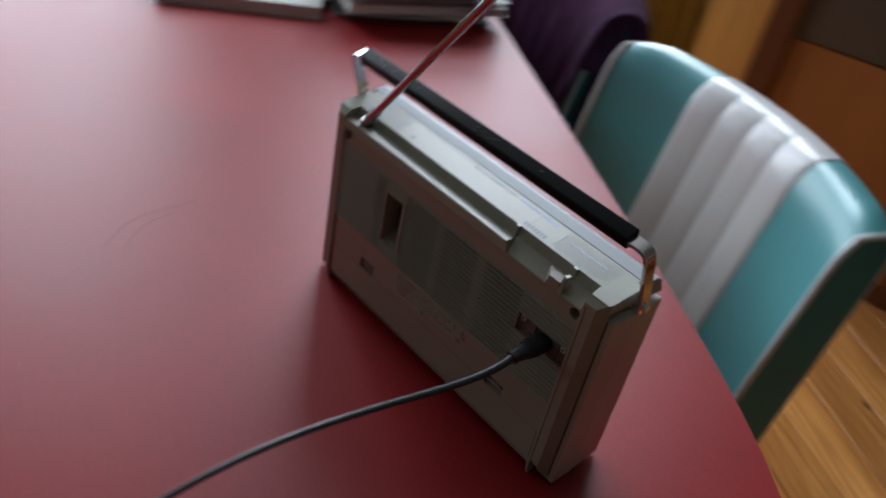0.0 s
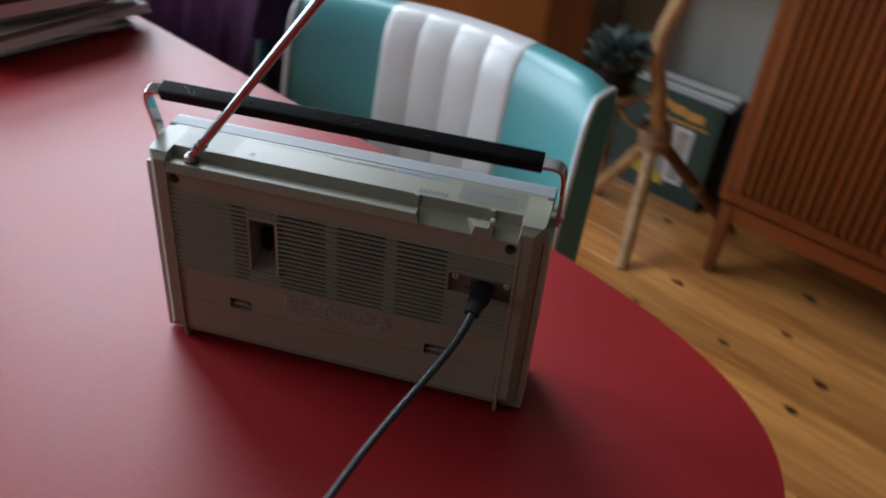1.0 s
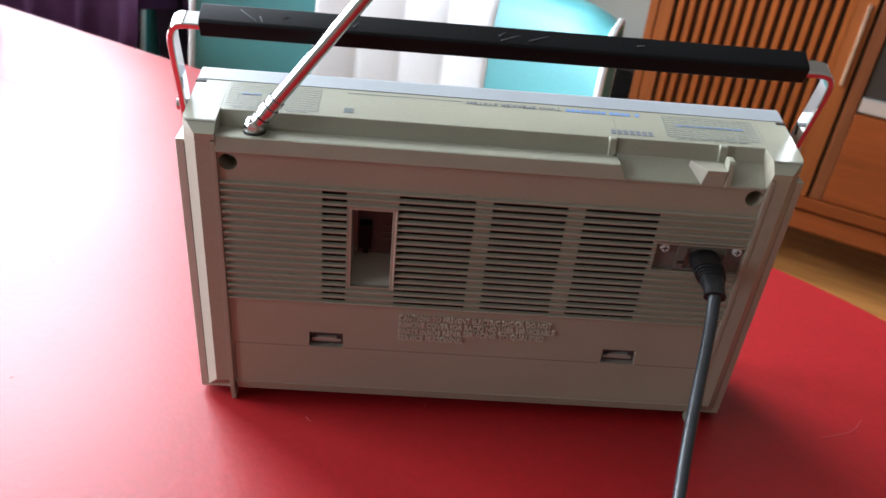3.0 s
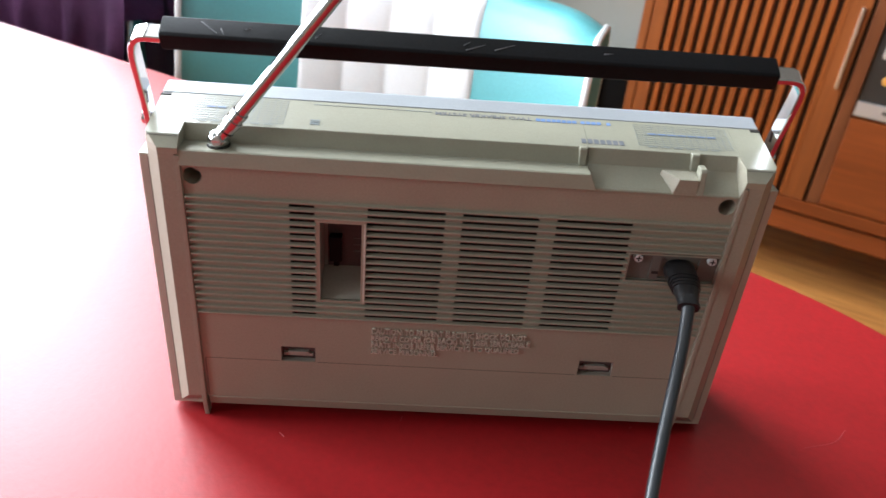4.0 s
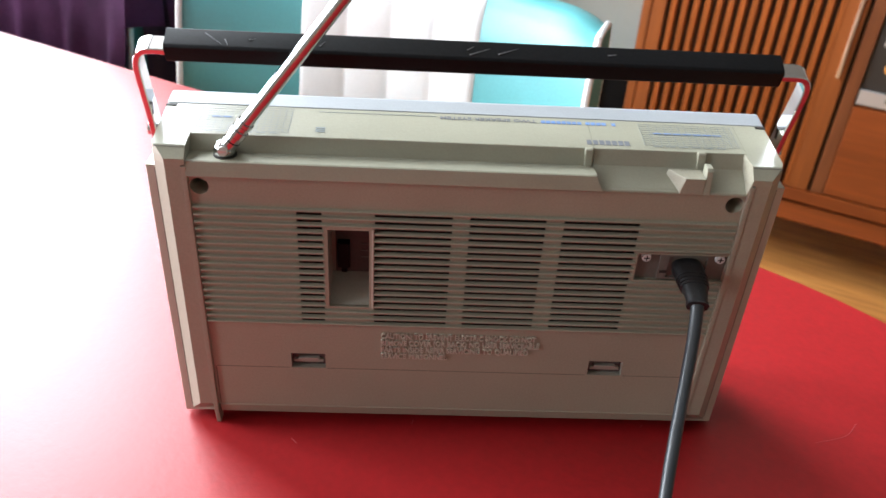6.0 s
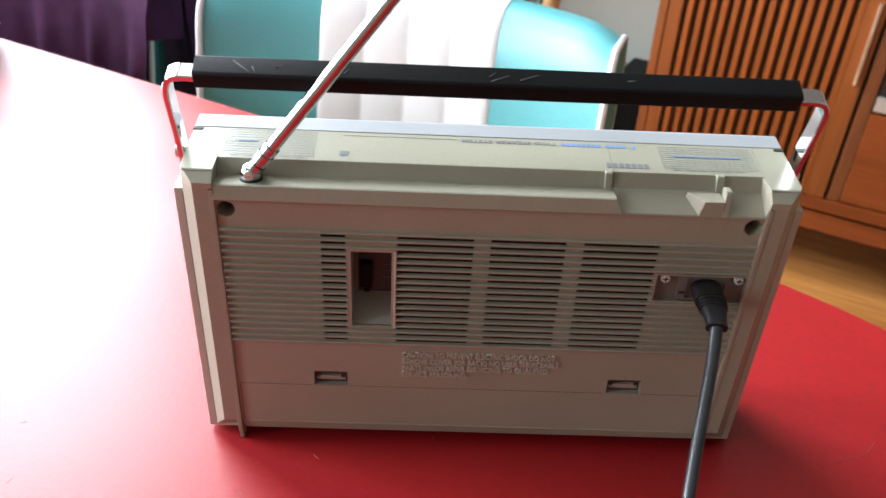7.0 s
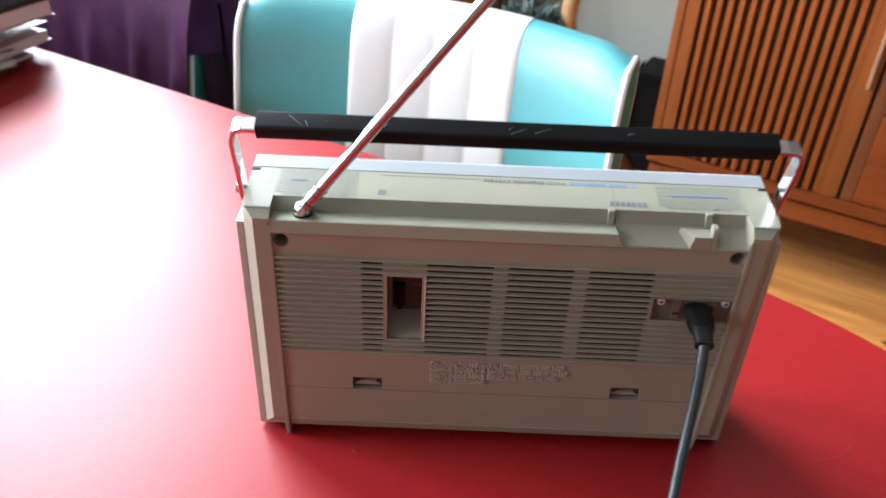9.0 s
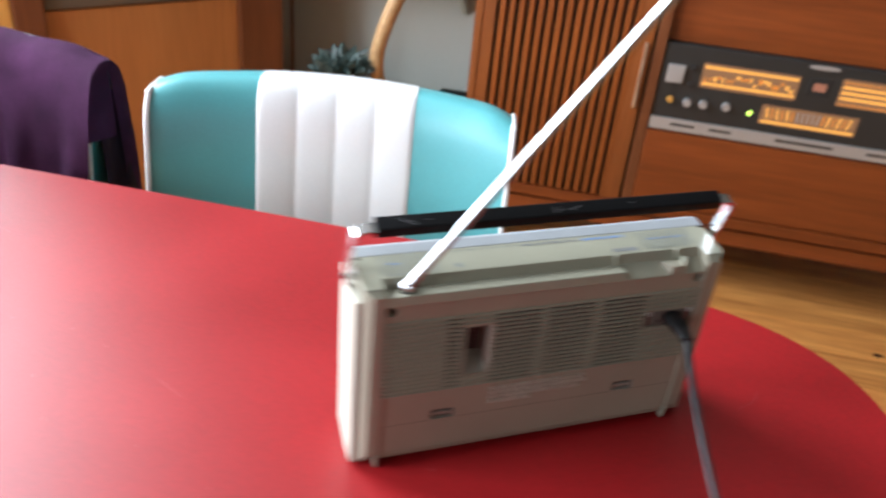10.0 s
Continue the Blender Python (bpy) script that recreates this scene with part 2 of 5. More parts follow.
def absorb(bm, other):
    me = bpy.data.meshes.new("piece")
    other.to_mesh(me)
    other.free()
    bm.from_mesh(me)
    bpy.data.meshes.remove(me)
    return bm


def box(x0, x1, y0, y1, z0, z1, r=0.0, seg=2, bm=None):
    b = bmesh.new()
    bmesh.ops.create_cube(b, size=1.0)
    for v in b.verts:
        v.co = ((x0 + x1) / 2 + v.co.x * (x1 - x0), (y0 + y1) / 2 + v.co.y * (y1 - y0), (z0 + z1) / 2 + v.co.z * (z1 - z0))
    if r:
        bmesh.ops.bevel(b, geom=b.edges[:], offset=r, segments=seg, profile=0.6, affect="EDGES")
    return absorb(bm, b) if bm is not None else b


def prism(points, axis, a0, a1, r=0.0, bm=None):
    """A polygon of (p, q) pairs drawn out along an axis: x takes (y, z), y takes (x, z), z takes (x, y)."""
    b = bmesh.new()

    def put(a, p, q):
        return (a, p, q) if axis == 0 else (p, a, q) if axis == 1 else (p, q, a)
    lo = [b.verts.new(put(a0, *p)) for p in points]
    hi = [b.verts.new(put(a1, *p)) for p in points]
    n = len(points)
    b.faces.new(lo)
    b.faces.new(hi[::-1])
    for i in range(n):
        b.faces.new((lo[i], lo[(i + 1) % n], hi[(i + 1) % n], hi[i]))
    bmesh.ops.recalc_face_normals(b, faces=b.faces)
    if r:
        bmesh.ops.bevel(b, geom=b.edges[:], offset=r, segments=2, profile=0.6, affect="EDGES")
    return absorb(bm, b) if bm is not None else b


def rod(p0, p1, r0, r1=None, n=16, bm=None):
    """A round or tapered rod between two points."""
    r1 = r0 if r1 is None else r1
    b = bmesh.new()
    p0, p1 = Vector(p0), Vector(p1)
    bmesh.ops.create_cone(b, cap_ends=True, segments=n, radius1=r0, radius2=r1, depth=(p1 - p0).length)
    turn = (p1 - p0).to_track_quat("Z", "Y").to_matrix().to_4x4()
    bmesh.ops.transform(b, matrix=Matrix.Translation((p0 + p1) / 2) @ turn, verts=b.verts)
    return absorb(bm, b) if bm is not None else b


def lathe(profile, n=24, bm=None, at=(0, 0, 0)):
    """(radius, height) pairs turned about z."""
    b = bmesh.new()
    rings = []
    for r, z in profile:
        rings.append([b.verts.new((at[0] + r * math.cos(2 * math.pi * i / n), at[1] + r * math.sin(2 * math.pi * i / n), at[2] + z)) for i in range(n)])
    for a, c in zip(rings, rings[1:]):
        for i in range(n):
            b.faces.new((a[i], a[(i + 1) % n], c[(i + 1) % n], c[i]))
    b.faces.new(rings[0][::-1])
    b.faces.new(rings[-1])
    return absorb(bm, b) if bm is not None else b


def sweep(points, section, bm=None, closed_ends=True, up=(0, 0, 1), scales=None):
    """A section of (side, up) pairs carried along a line of points."""
    b = bmesh.new()
    pts = [Vector(p) for p in points]
    rings = []
    ref = Vector(up)
    for i, p in enumerate(pts):
        t = (pts[min(i + 1, len(pts) - 1)] - pts[max(i - 1, 0)]).normalized()
        side = t.cross(ref)
        if side.length < 1e-4:
            side = t.cross(Vector((1, 0, 0)))
        side.normalize()
        over = side.cross(t).normalized()
        ref = over
        k = scales[i] if scales else 1.0
        rings.append([b.verts.new(p + side * (s * k) + over * (o * k)) for s, o in section])
    n = len(section)
    for a, c in zip(rings, rings[1:]):
        for i in range(n):
            b.faces.new((a[i], a[(i + 1) % n], c[(i + 1) % n], c[i]))
    if closed_ends:
        b.faces.new(rings[0][::-1])
        b.faces.new(rings[-1])
    return absorb(bm, b) if bm is not None else b


def circle(r, n=12):
    return [(r * math.cos(2 * math.pi * i / n), r * math.sin(2 * math.pi * i / n)) for i in range(n)]


def bezier(c, n=24):
    c = [Vector(p) for p in c]
    out = []
    for i in range(n + 1):
        s = i / n
        out.append((1 - s) ** 3 * c[0] + 3 * (1 - s) ** 2 * s * c[1] + 3 * (1 - s) * s * s * c[2] + s ** 3 * c[3])
    return out


def smooth_line(points, n=8):
    """A soft line through points."""
    p = [Vector(q) for q in points]
    p = [2 * p[0] - p[1]] + p + [2 * p[-1] - p[-2]]
    out = []
    for i in range(1, len(p) - 2):
        for k in range(n):
            s = k / n
            out.append(0.5 * (2 * p[i] + (p[i + 1] - p[i - 1]) * s + (2 * p[i - 1] - 5 * p[i] + 4 * p[i + 1] - p[i + 2]) * s * s + (3 * p[i] - p[i - 1] - 3 * p[i + 1] + p[i + 2]) * s ** 3))
    out.append(p[-2])
    return out


def pierced(x0, x1, z0, z1, y_out, y_in, holes):
    """An upright sheet that faces -y, with square openings (x0, x1, z0, z1) cut through it."""
    xs = sorted({x0, x1, *[h[0] for h in holes], *[h[1] for h in holes]})
    zs = sorted({z0, z1, *[h[2] for h in holes], *[h[3] for h in holes]})
    b = bmesh.new()
    made = {}

    def vert(i, y, k):
        key = (i, y, k)
        if key not in made:
            made[key] = b.verts.new((xs[i], y, zs[k]))
        return made[key]

    def solid(i, k):
        if not (0 <= i < len(xs) - 1 and 0 <= k < len(zs) - 1):
            return False
        cx, cz = (xs[i] + xs[i + 1]) / 2, (zs[k] + zs[k + 1]) / 2
        return not any(h[0] < cx < h[1] and h[2] < cz < h[3] for h in holes)
    for i in range(len(xs) - 1):
        for k in range(len(zs) - 1):
            if not solid(i, k):
                continue
            for y in (y_out, y_in):
                b.faces.new([vert(i, y, k), vert(i + 1, y, k), vert(i + 1, y, k + 1), vert(i, y, k + 1)])
            for di, dk, a, c in ((-1, 0, (i, k), (i, k + 1)), (1, 0, (i + 1, k), (i + 1, k + 1)), (0, -1, (i, k), (i + 1, k)), (0, 1, (i, k + 1), (i + 1, k + 1))):
                if not solid(i + di, k + dk):
                    b.faces.new([vert(a[0], y_out, a[1]), vert(c[0], y_out, c[1]), vert(c[0], y_in, c[1]), vert(a[0], y_in, a[1])])
    return b


def lettering(name, text, size, material, parent, m, depth=0.0002, width=None):
    """Words in the built-in font, as a mesh; m places them with x along the line and y up."""
    cu = bpy.data.curves.new(name, "FONT")
    cu.body, cu.size, cu.extrude = text, size, depth
    cu.resolution_u, cu.offset = 2, size * 0.015
    tmp = bpy.data.objects.new(name, cu)
    scene.collection.objects.link(tmp)
    bpy.context.view_layer.update()
    me = bpy.data.meshes.new_from_object(tmp.evaluated_get(bpy.context.evaluated_depsgraph_get()))
    bpy.data.objects.remove(tmp)
    if width:
        xs = [v.co.x for v in me.vertices]
        k = width / (max(xs) - min(xs))
        for v in me.vertices:
            v.co.x = (v.co.x - min(xs)) * k
    me.materials.clear()
    me.materials.append(material)
    ob = new(name, me)
    ob.parent = parent
    ob.matrix_basis = m
    return ob

# ---- the room ----
U0, U1, V0, V1, CEIL = -2.30, 3.60, -3.60, 2.06, 3.70
T = 0.78            # height of the table top


def wall(name, x0, x1, y0, y1, label, holes=None, paint=WALL):
    if holes:
        bm = pierced(y0, y1, 0, CEIL, x0, x1, holes)
        for v in bm.verts:
            v.co = (v.co.y, v.co.x, v.co.z)
    else:
        bm = box(x0, x1, y0, y1, 0, CEIL)
    return whole(name, bm, paint, label, "wall", ROOM, kind="structure")


WINDOWS = [(-3.38, -2.12, 1.10, 3.45), (-1.42, -0.34, 0.88, 3.45), (0.16, 1.90, 0.88, 3.45)]
wall("wall_west", U0 - 0.2, U0, V0 - 0.2, V1 + 0.2, "pale grey-green painted wall with three tall windows", WINDOWS)
whole("wall_north", box(U0, U1, V1, V1 + 0.2, 0, 1.25), WALL, "pale grey-green painted lower wall", "wall", ROOM, kind="structure")
# unseen upper wall, made dark so the table top mirrors less of it
whole("wall_north_upper", box(U0, U1, V1, V1 + 0.2, 1.25, CEIL), WALL_BROWN, "unseen upper wall in a dull brown that keeps reflections down", "wall", ROOM, kind="structure")
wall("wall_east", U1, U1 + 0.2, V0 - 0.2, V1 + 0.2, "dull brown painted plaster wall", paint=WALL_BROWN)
wall("wall_south", U0, U1, V0 - 0.2, V0, "dull cream painted plaster wall", paint=WALL_CREAM)
whole("ceiling", box(U0 - 0.2, U1 + 0.2, V0 - 0.2, V1 + 0.2, CEIL, CEIL + 0.1), CEILING, "flat dull cream painted ceiling", "ceiling", ROOM, kind="structure")
whole("baseboard", box(U0, U1, V1 - 0.018, V1 - 0.001, 0.004, 0.11, 0.004), WHITE_PAINT, "white painted skirting board along the wall", "baseboard", ROOM, kind="structure")

for index, (a, c, z0, z1) in enumerate(WINDOWS):
    win = thing("window_%d" % (index + 1), "white painted wooden window with an upper and a lower pane", "window", ROOM, kind="structure")
    part("window_frame", absorb(absorb(absorb(box(U0 - 0.10, U0 - 0.04, a, a + 0.06, z0, z1, 0.006), box(U0 - 0.10, U0 - 0.04, c - 0.06, c, z0, z1, 0.006)), box(U0 - 0.10, U0 - 0.04, a + 0.06, c - 0.06, z0, z0 + 0.06, 0.006)), box(U0 - 0.10, U0 - 0.04, a + 0.06, c - 0.06, z1 - 0.06, z1, 0.006)), WHITE_PAINT, win)
    for p0_, p1_ in ((z0 + 0.06, 1.77), (1.93, z1 - 0.06)):
        pane = part("pane", box(U0 - 0.074, U0 - 0.070, a + 0.06, c - 0.06, p0_, p1_), GLASS, win)
        pane.visible_shadow = False
    part("transom", box(U0 - 0.10, U0 - 0.03, a + 0.06, c - 0.06, 1.77, 1.93, 0.006), WHITE_PAINT, win)
    part("window_sill", box(U0 - 0.04, U0 + 0.16, a - 0.03, c + 0.03, z0 - 0.03, z0 - 0.002, 0.006), WHITE_PAINT, win)

# curtain under the window sill
pts = [(U0 + 0.10 + 0.035 * math.sin(k * 1.35), 1.30 + k * 0.016) for k in range(40)]
bm = bmesh.new()
rows = [[bm.verts.new((p[0] + 0.006 * math.sin(3 * z + k), p[1], z)) for k, p in enumerate(pts)] for z in (0.05, 0.2, 0.35, 0.5, 0.65, 0.84)]
for ra, rb in zip(rows, rows[1:]):
    for k in range(len(pts) - 1):
        bm.faces.new((ra[k], ra[k + 1], rb[k + 1], rb[k]))
bmesh.ops.solidify(bm, geom=bm.faces[:], thickness=0.004)
whole("curtain", bm, CURTAIN, "yellow curtain hanging in folds under the window sill", "curtain", ROOM, smooth=True)

# ---- dining table ----
TU, TV, TA, TB, TN = -0.50, -0.206, 0.850, 0.500, 5.6


def oval(k, shrink=0.0):
    a = 2 * math.pi * k / 160
    c, s = math.cos(a), math.sin(a)
    return (TU + (TA - shrink) * math.copysign(abs(c) ** (2 / TN), c), TV + (TB - shrink) * math.copysign(abs(s) ** (2 / TN), s))


table = thing("dining_table", "long rounded dining table with a matt red top", "table", ROOM)
outline = [oval(k) for k in range(160)]
bm = prism([oval(k, 0.001) for k in range(160)], 2, T - 0.004, T)
part("tabletop", bm, RED, table, "matt red linoleum table top with faint scratches")
part("edge_band", prism(outline, 2, T - 0.028, T - 0.004), RED_EDGE, table, "dark red table edge")
part("apron", box(TU - 0.55, TU + 0.55, TV - 0.24, TV + 0.24, T - 0.10, T - 0.028, 0.004), RED_EDGE, table)
for line, w in ((((-0.215, -0.205), (-0.190, -0.235), (-0.150, -0.250)), 0.0002), (((-0.235, -0.190), (-0.200, -0.245), (-0.145, -0.270)), 0.0002), (((-0.10, -0.235), (-0.08, -0.262)), 0.0003), (((0.19, 0.10), (0.205, 0.115), (0.21, 0.13)), 0.0003), (((-0.62, 0.16), (-0.59, 0.15), (-0.57, 0.155)), 0.0004), (((0.06, -0.16), (0.075, -0.14)), 0.0003), (((-0.33, -0.02), (-0.30, -0.035)), 0.0003)):
    pts = smooth_line([(u, v, T) for u, v in line], 6) if len(line) > 2 else [Vector((u, v, T)) for u, v in line]
    part("scratch", sweep(pts, [(-w, -0.0002), (w, -0.0002), (w * 0.5, 0.00018), (-w * 0.5, 0.00018)]), TABLE_SCUFF, table, "faint pale scratch")
rng = random.Random(21)
for k in range(26):
    u, v, a, ln = rng.uniform(-0.55, 0.15), rng.uniform(-0.42, 0.12), rng.uniform(0, 3.14), rng.uniform(0.0010, 0.005)
    d = Vector((math.cos(a), math.sin(a), 0)) * ln / 2
    part("scratch", sweep([Vector((u, v, T)) - d, Vector((u, v, T)) + d], [(-0.0004, -0.0002), (0.0004, -0.0002), (0.0002, 0.00016), (-0.0002, 0.00016)]), TABLE_SCUFF, table)
for su in (-0.5, 0.5):
    for sv in (-0.2, 0.2):
        part("leg", rod((TU + su, TV + sv, T - 0.03), (TU + su * 1.12, TV + sv * 1.15, 0), 0.022, 0.014), CHROME, table, smooth=True)

# ---- portable radio ----
radio = thing("portable_radio", "beige plastic portable radio seen from its back", "radio", pose(0, 0, T))
PITCH = 0.00405
rows_z = [0.0773 + PITCH * k for k in range(17)]
holes = []
for z in rows_z:
    for x0, x1 in ((-0.0834, -0.0712), (-0.0456, -0.0078), (0.0007, 0.0380), (0.0469, 0.0844)):
        holes.append((x0, x1, z - 0.00095, z + 0.00095))
REC = (-0.0686, -0.0481, 0.0872, 0.1340)
LATCH = [(-0.0902, -0.0718, 0.0434, 0.0536), (0.0727, 0.0917, 0.0434, 0.0536)]
PLATE = (0.0866, 0.1334, 0.1097, 0.1256)
HOLES = [(-0.1280, 0.1551), (0.1280, 0.1551)]
big = [REC, *LATCH, PLATE] + [(x - 0.006, x + 0.006, z - 0.006, z + 0.006) for x, z in HOLES]
cover = part("back_cover", pierced(-0.1345, 0.1345, 0.0152, 0.1625, 0.0, 0.0005, holes + big), SHELL, radio, "beige back cover with rows of vent slots")

# rings round the two screw holes, and their depths
for x, z in HOLES:
    b = bmesh.new()
    n = 24
    sq, ci, ti = [], [], []
    for k in range(n):
        a = 2 * math.pi * k / n
        c, s_ = math.cos(a), math.sin(a)
        f = 1 / max(abs(c) / 0.006, abs(s_) / 0.006)
        sq.append(b.verts.new((x + f * c, 0.0, z + f * s_)))
        ci.append(b.verts.new((x + 0.0044 * c, 0.0, z + 0.0044 * s_)))
        ti.append(b.verts.new((x + 0.0040 * c, 0.012, z + 0.0040 * s_)))
    for k in range(n):
        j = (k + 1) % n
        b.faces.new((sq[k], sq[j], ci[j], ci[k]))
        b.faces.new((ci[k], ci[j], ti[j], ti[k]))
    b.faces.new(ti)
    part("screw_well", b, SHELL, cover, smooth=True)
    part("screw", rod((x, 0.0118, z), (x, 0.0100, z), 0.0026, 0.0022, 12), STEEL, cover)

# the vent ribs
for k in range(18):
    z = rows_z[0] - PITCH / 2 + PITCH * k
    spans = [(-0.1322, 0.1322)]
    if REC[2] - 0.003 < z < REC[3] + 0.002:
        spans = [(-0.1322, REC[0] - 0.0019), (REC[1] + 0.0023, 0.1322)]
    if PLATE[2] - 0.001 < z < PLATE[3] + 0.001:
        spans[-1] = (spans[-1][0], PLATE[0] - 0.0008)
    b = bmesh.new()
    for a, c in spans:
        prism([(0.0002, z - 0.00100), (-0.0010, z - 0.0008), (-0.0016, z - 0.0004), (-0.0019, z + 0.0003), (-0.0016, z + 0.0007), (0.0002, z + 0.0010)], 0, a, c, bm=b)
    part("rib", b, SHELL, cover)

# near-black block and sheets added behind the slots to paint their inner shade
part("chassis", box(-0.130, 0.132, 0.0225, 0.050, 0.014, 0.158), INSIDE, radio, "near-black block painted as the shade behind the vent slots")
part("slot_backing", box(-0.090, 0.0862, 0.0085, 0.0095, 0.071, 0.086), INSIDE, radio)
part("slot_backing", box(-0.0455, 0.0862, 0.0085, 0.0095, 0.0862, 0.148), INSIDE, radio)
part("slot_backing", box(-0.090, -0.0705, 0.0085, 0.0095, 0.0862, 0.148), INSIDE, radio)


def pocket(x0, x1, z0, z1, y0, y1, drop=0.0, t=0.0008):
    """Four walls and a back of a sunk pocket; drop: how far up its floor climbs towards the back."""
    b = bmesh.new()
    box(x0 - t, x0, y0, y1, z0, z1, bm=b)
    box(x1, x1 + t, y0, y1, z0, z1, bm=b)
    box(x0 - t, x1 + t, y0, y1, z1, z1 + t, bm=b)
    box(x0 - t, x1 + t, y1, y1 + t, z0, z1, bm=b)
    prism([(y0, z0 - t), (y1, z0 - t), (y1, z0 + drop), (y0, z0)], 0, x0 - t, x1 + t, bm=b)
    return b


well = part("switch_well", pocket(*REC, 0.0008, 0.0185, 0.009), POCKET, radio, "deep recess with a slide switch")
part("rim", pierced(REC[0] - 0.0018, REC[1] + 0.0022, REC[2] - 0.0008, REC[3] + 0.0014, -0.0013, 0.0006, [REC]), SHELL, well)
# paler than the rim: the window light on this edge is partly colour
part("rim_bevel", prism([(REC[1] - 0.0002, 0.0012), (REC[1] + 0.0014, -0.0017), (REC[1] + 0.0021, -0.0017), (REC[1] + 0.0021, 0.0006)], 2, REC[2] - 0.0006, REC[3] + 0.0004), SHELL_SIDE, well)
part("label_plate", box(REC[0] + 0.002, REC[1] - 0.0004, 0.0176, 0.0182, REC[2] + 0.0095, REC[3] - 0.0006), LABEL_DARK, well, "dull dark label behind the switch")
part("slide_switch", absorb(box(-0.0655, -0.0590, 0.0125, 0.0176, 0.1020, 0.1170, 0.0006), box(-0.0635, -0.0605, 0.0145, 0.0176, 0.0980, 0.1020, 0.0004)), MATT_BLACK, well, "small black slide switch")
for k in range(3):
    part("print_mark", box(-0.0535, -0.0490, 0.0172, 0.0176, 0.1060 + k * 0.004, 0.1066 + k * 0.004), LABEL_BROWN, well)

for x0, x1, z0, z1 in LATCH:
    la = part("battery_latch", pocket(x0, x1, z0, z1, 0.0008, 0.0042), POCKET, radio, "small sunk latch of the battery lid")
    # dark sheet at the pocket's back, its depth shade given by colour
    part("gap", box(x0 + 0.0002, x1 - 0.0002, 0.0034, 0.0041, z0 + 0.0002, z1 - 0.0002), LABEL_DARK, la)
    part("tongue", absorb(box(x0 + 0.0012, x1 - 0.0012, 0.0018, 0.0042, z0 + 0.0026, z0 + 0.0046, 0.0004), box(x0 + 0.0036, x1 - 0.0036, 0.0012, 0.0040, z0 + 0.0046, z0 + 0.0060, 0.0003)), POCKET, la)
for x0, x1 in ((-0.1310, LATCH[0][0] - 0.0010), (LATCH[0][1] + 0.0010, LATCH[1][0] - 0.0010), (LATCH[1][1] + 0.0010, 0.1310)):
    part("lid_seam", box(x0, x1, -0.00005, 0.0004, 0.0432, 0.0436), LABEL_BROWN, cover)
for x in (-0.1312, 0.1312):
    part("lid_seam", box(x - 0.0003, x + 0.0003, -0.00005, 0.0004, 0.0158, 0.0431), LABEL_BROWN, cover)
part("panel_step", box(-0.1335, 0.1335, -0.0004, 0.0006, 0.0740, 0.0750), SHELL, cover)
part("lower_bevel", prism([(0.0003, 0.0151), (-0.0002, 0.0146), (0.0016, 0.0080), (0.0045, 0.0075), (0.0045, 0.0151)], 0, -0.1318, 0.1318), SHELL, cover)

# raised warning on the cover
for k, (line, w) in enumerate((("CAUTION: TO PREVENT ELECTRIC SHOCK DO NOT", 0.0832), ("REMOVE COVER (OR BACK) NO USER SERVICEABLE", 0.0855), ("PARTS INSIDE REFER SERVICING TO QUALIFIED", 0.0800), ("SERVICE PERSONNEL", 0.0360))):
    lettering("warning_line", line, 0.0047, TEXT_RAISED, cover, pose(-0.0418, -0.0002, 0.0664 - k * 0.0046, 90, 0, 0), 0.0010, w)

# side rims of the back shell
def top_z(y):
    """Height of the sloping top plate at a depth."""
    return 0.1746 + (y - 0.0035) * 0.139


for s in (-1, 1):
    prof = [(s * 0.1345, 0.004), (s * 0.1352, -0.0014), (s * 0.1424, -0.0014), (s * 0.1488, 0.0050), (s * 0.1488, 0.0060), (s * 0.1345, 0.0060)]
    b = prism(prof, 2, 0.0066, 0.1666)
    for v in b.verts:                       # the lower end is cut on the slant
        if v.co.z < 0.02 and v.co.y < 0.0045:
            v.co.z += 0.0095
    part("side_rim", b, SHELL, radio)
    # thin fin along the rim's inner edge, which runs down into a foot
    b = prism([(-0.0018, 0.1660), (-0.0018, 0.0120), (0.0004, 0.0), (0.0062, 0.0), (0.0062, 0.0100), (0.0030, 0.1660)], 0, min(s * 0.1326, s * 0.1351), max(s * 0.1326, s * 0.1351), 0.0004)
    part("foot_fin", b, SHELL, radio)
    # corner block over the rim, chamfered like it
    ring = [(0.1331, -0.0016), (0.1424, -0.0016), (0.1488, 0.0050), (0.1492, 0.0390), (0.1331, 0.0390)]
    high = [(0.1331, 0.0036), (0.1474, 0.0036), (0.1488, 0.0064), (0.1492, 0.0390), (0.1331, 0.0390)]
    b = bmesh.new()
    lo = [b.verts.new((s * x, y, 0.1667)) for x, y in ring]
    mid = [b.verts.new((s * x, y, 0.1697 if y < 0 else 0.1700)) for x, y in ring]
    hi = [b.verts.new((s * x, y, top_z(y))) for x, y in high]
    b.faces.new(lo)
    b.faces.new(hi)
    for k in range(5):
        b.faces.new((lo[k], lo[(k + 1) % 5], mid[(k + 1) % 5], mid[k]))
        b.faces.new((mid[k], mid[(k + 1) % 5], hi[(k + 1) % 5], hi[k]))
    bmesh.ops.recalc_face_normals(b, faces=b.faces)
    part("corner_block", b, TOP_PRINT, radio)
    part("cap_seam", box(min(s * 0.1336, s * 0.1476), max(s * 0.1336, s * 0.1476), 0.0026, 0.0040, 0.17385, 0.17405), LABEL_BROWN, radio)

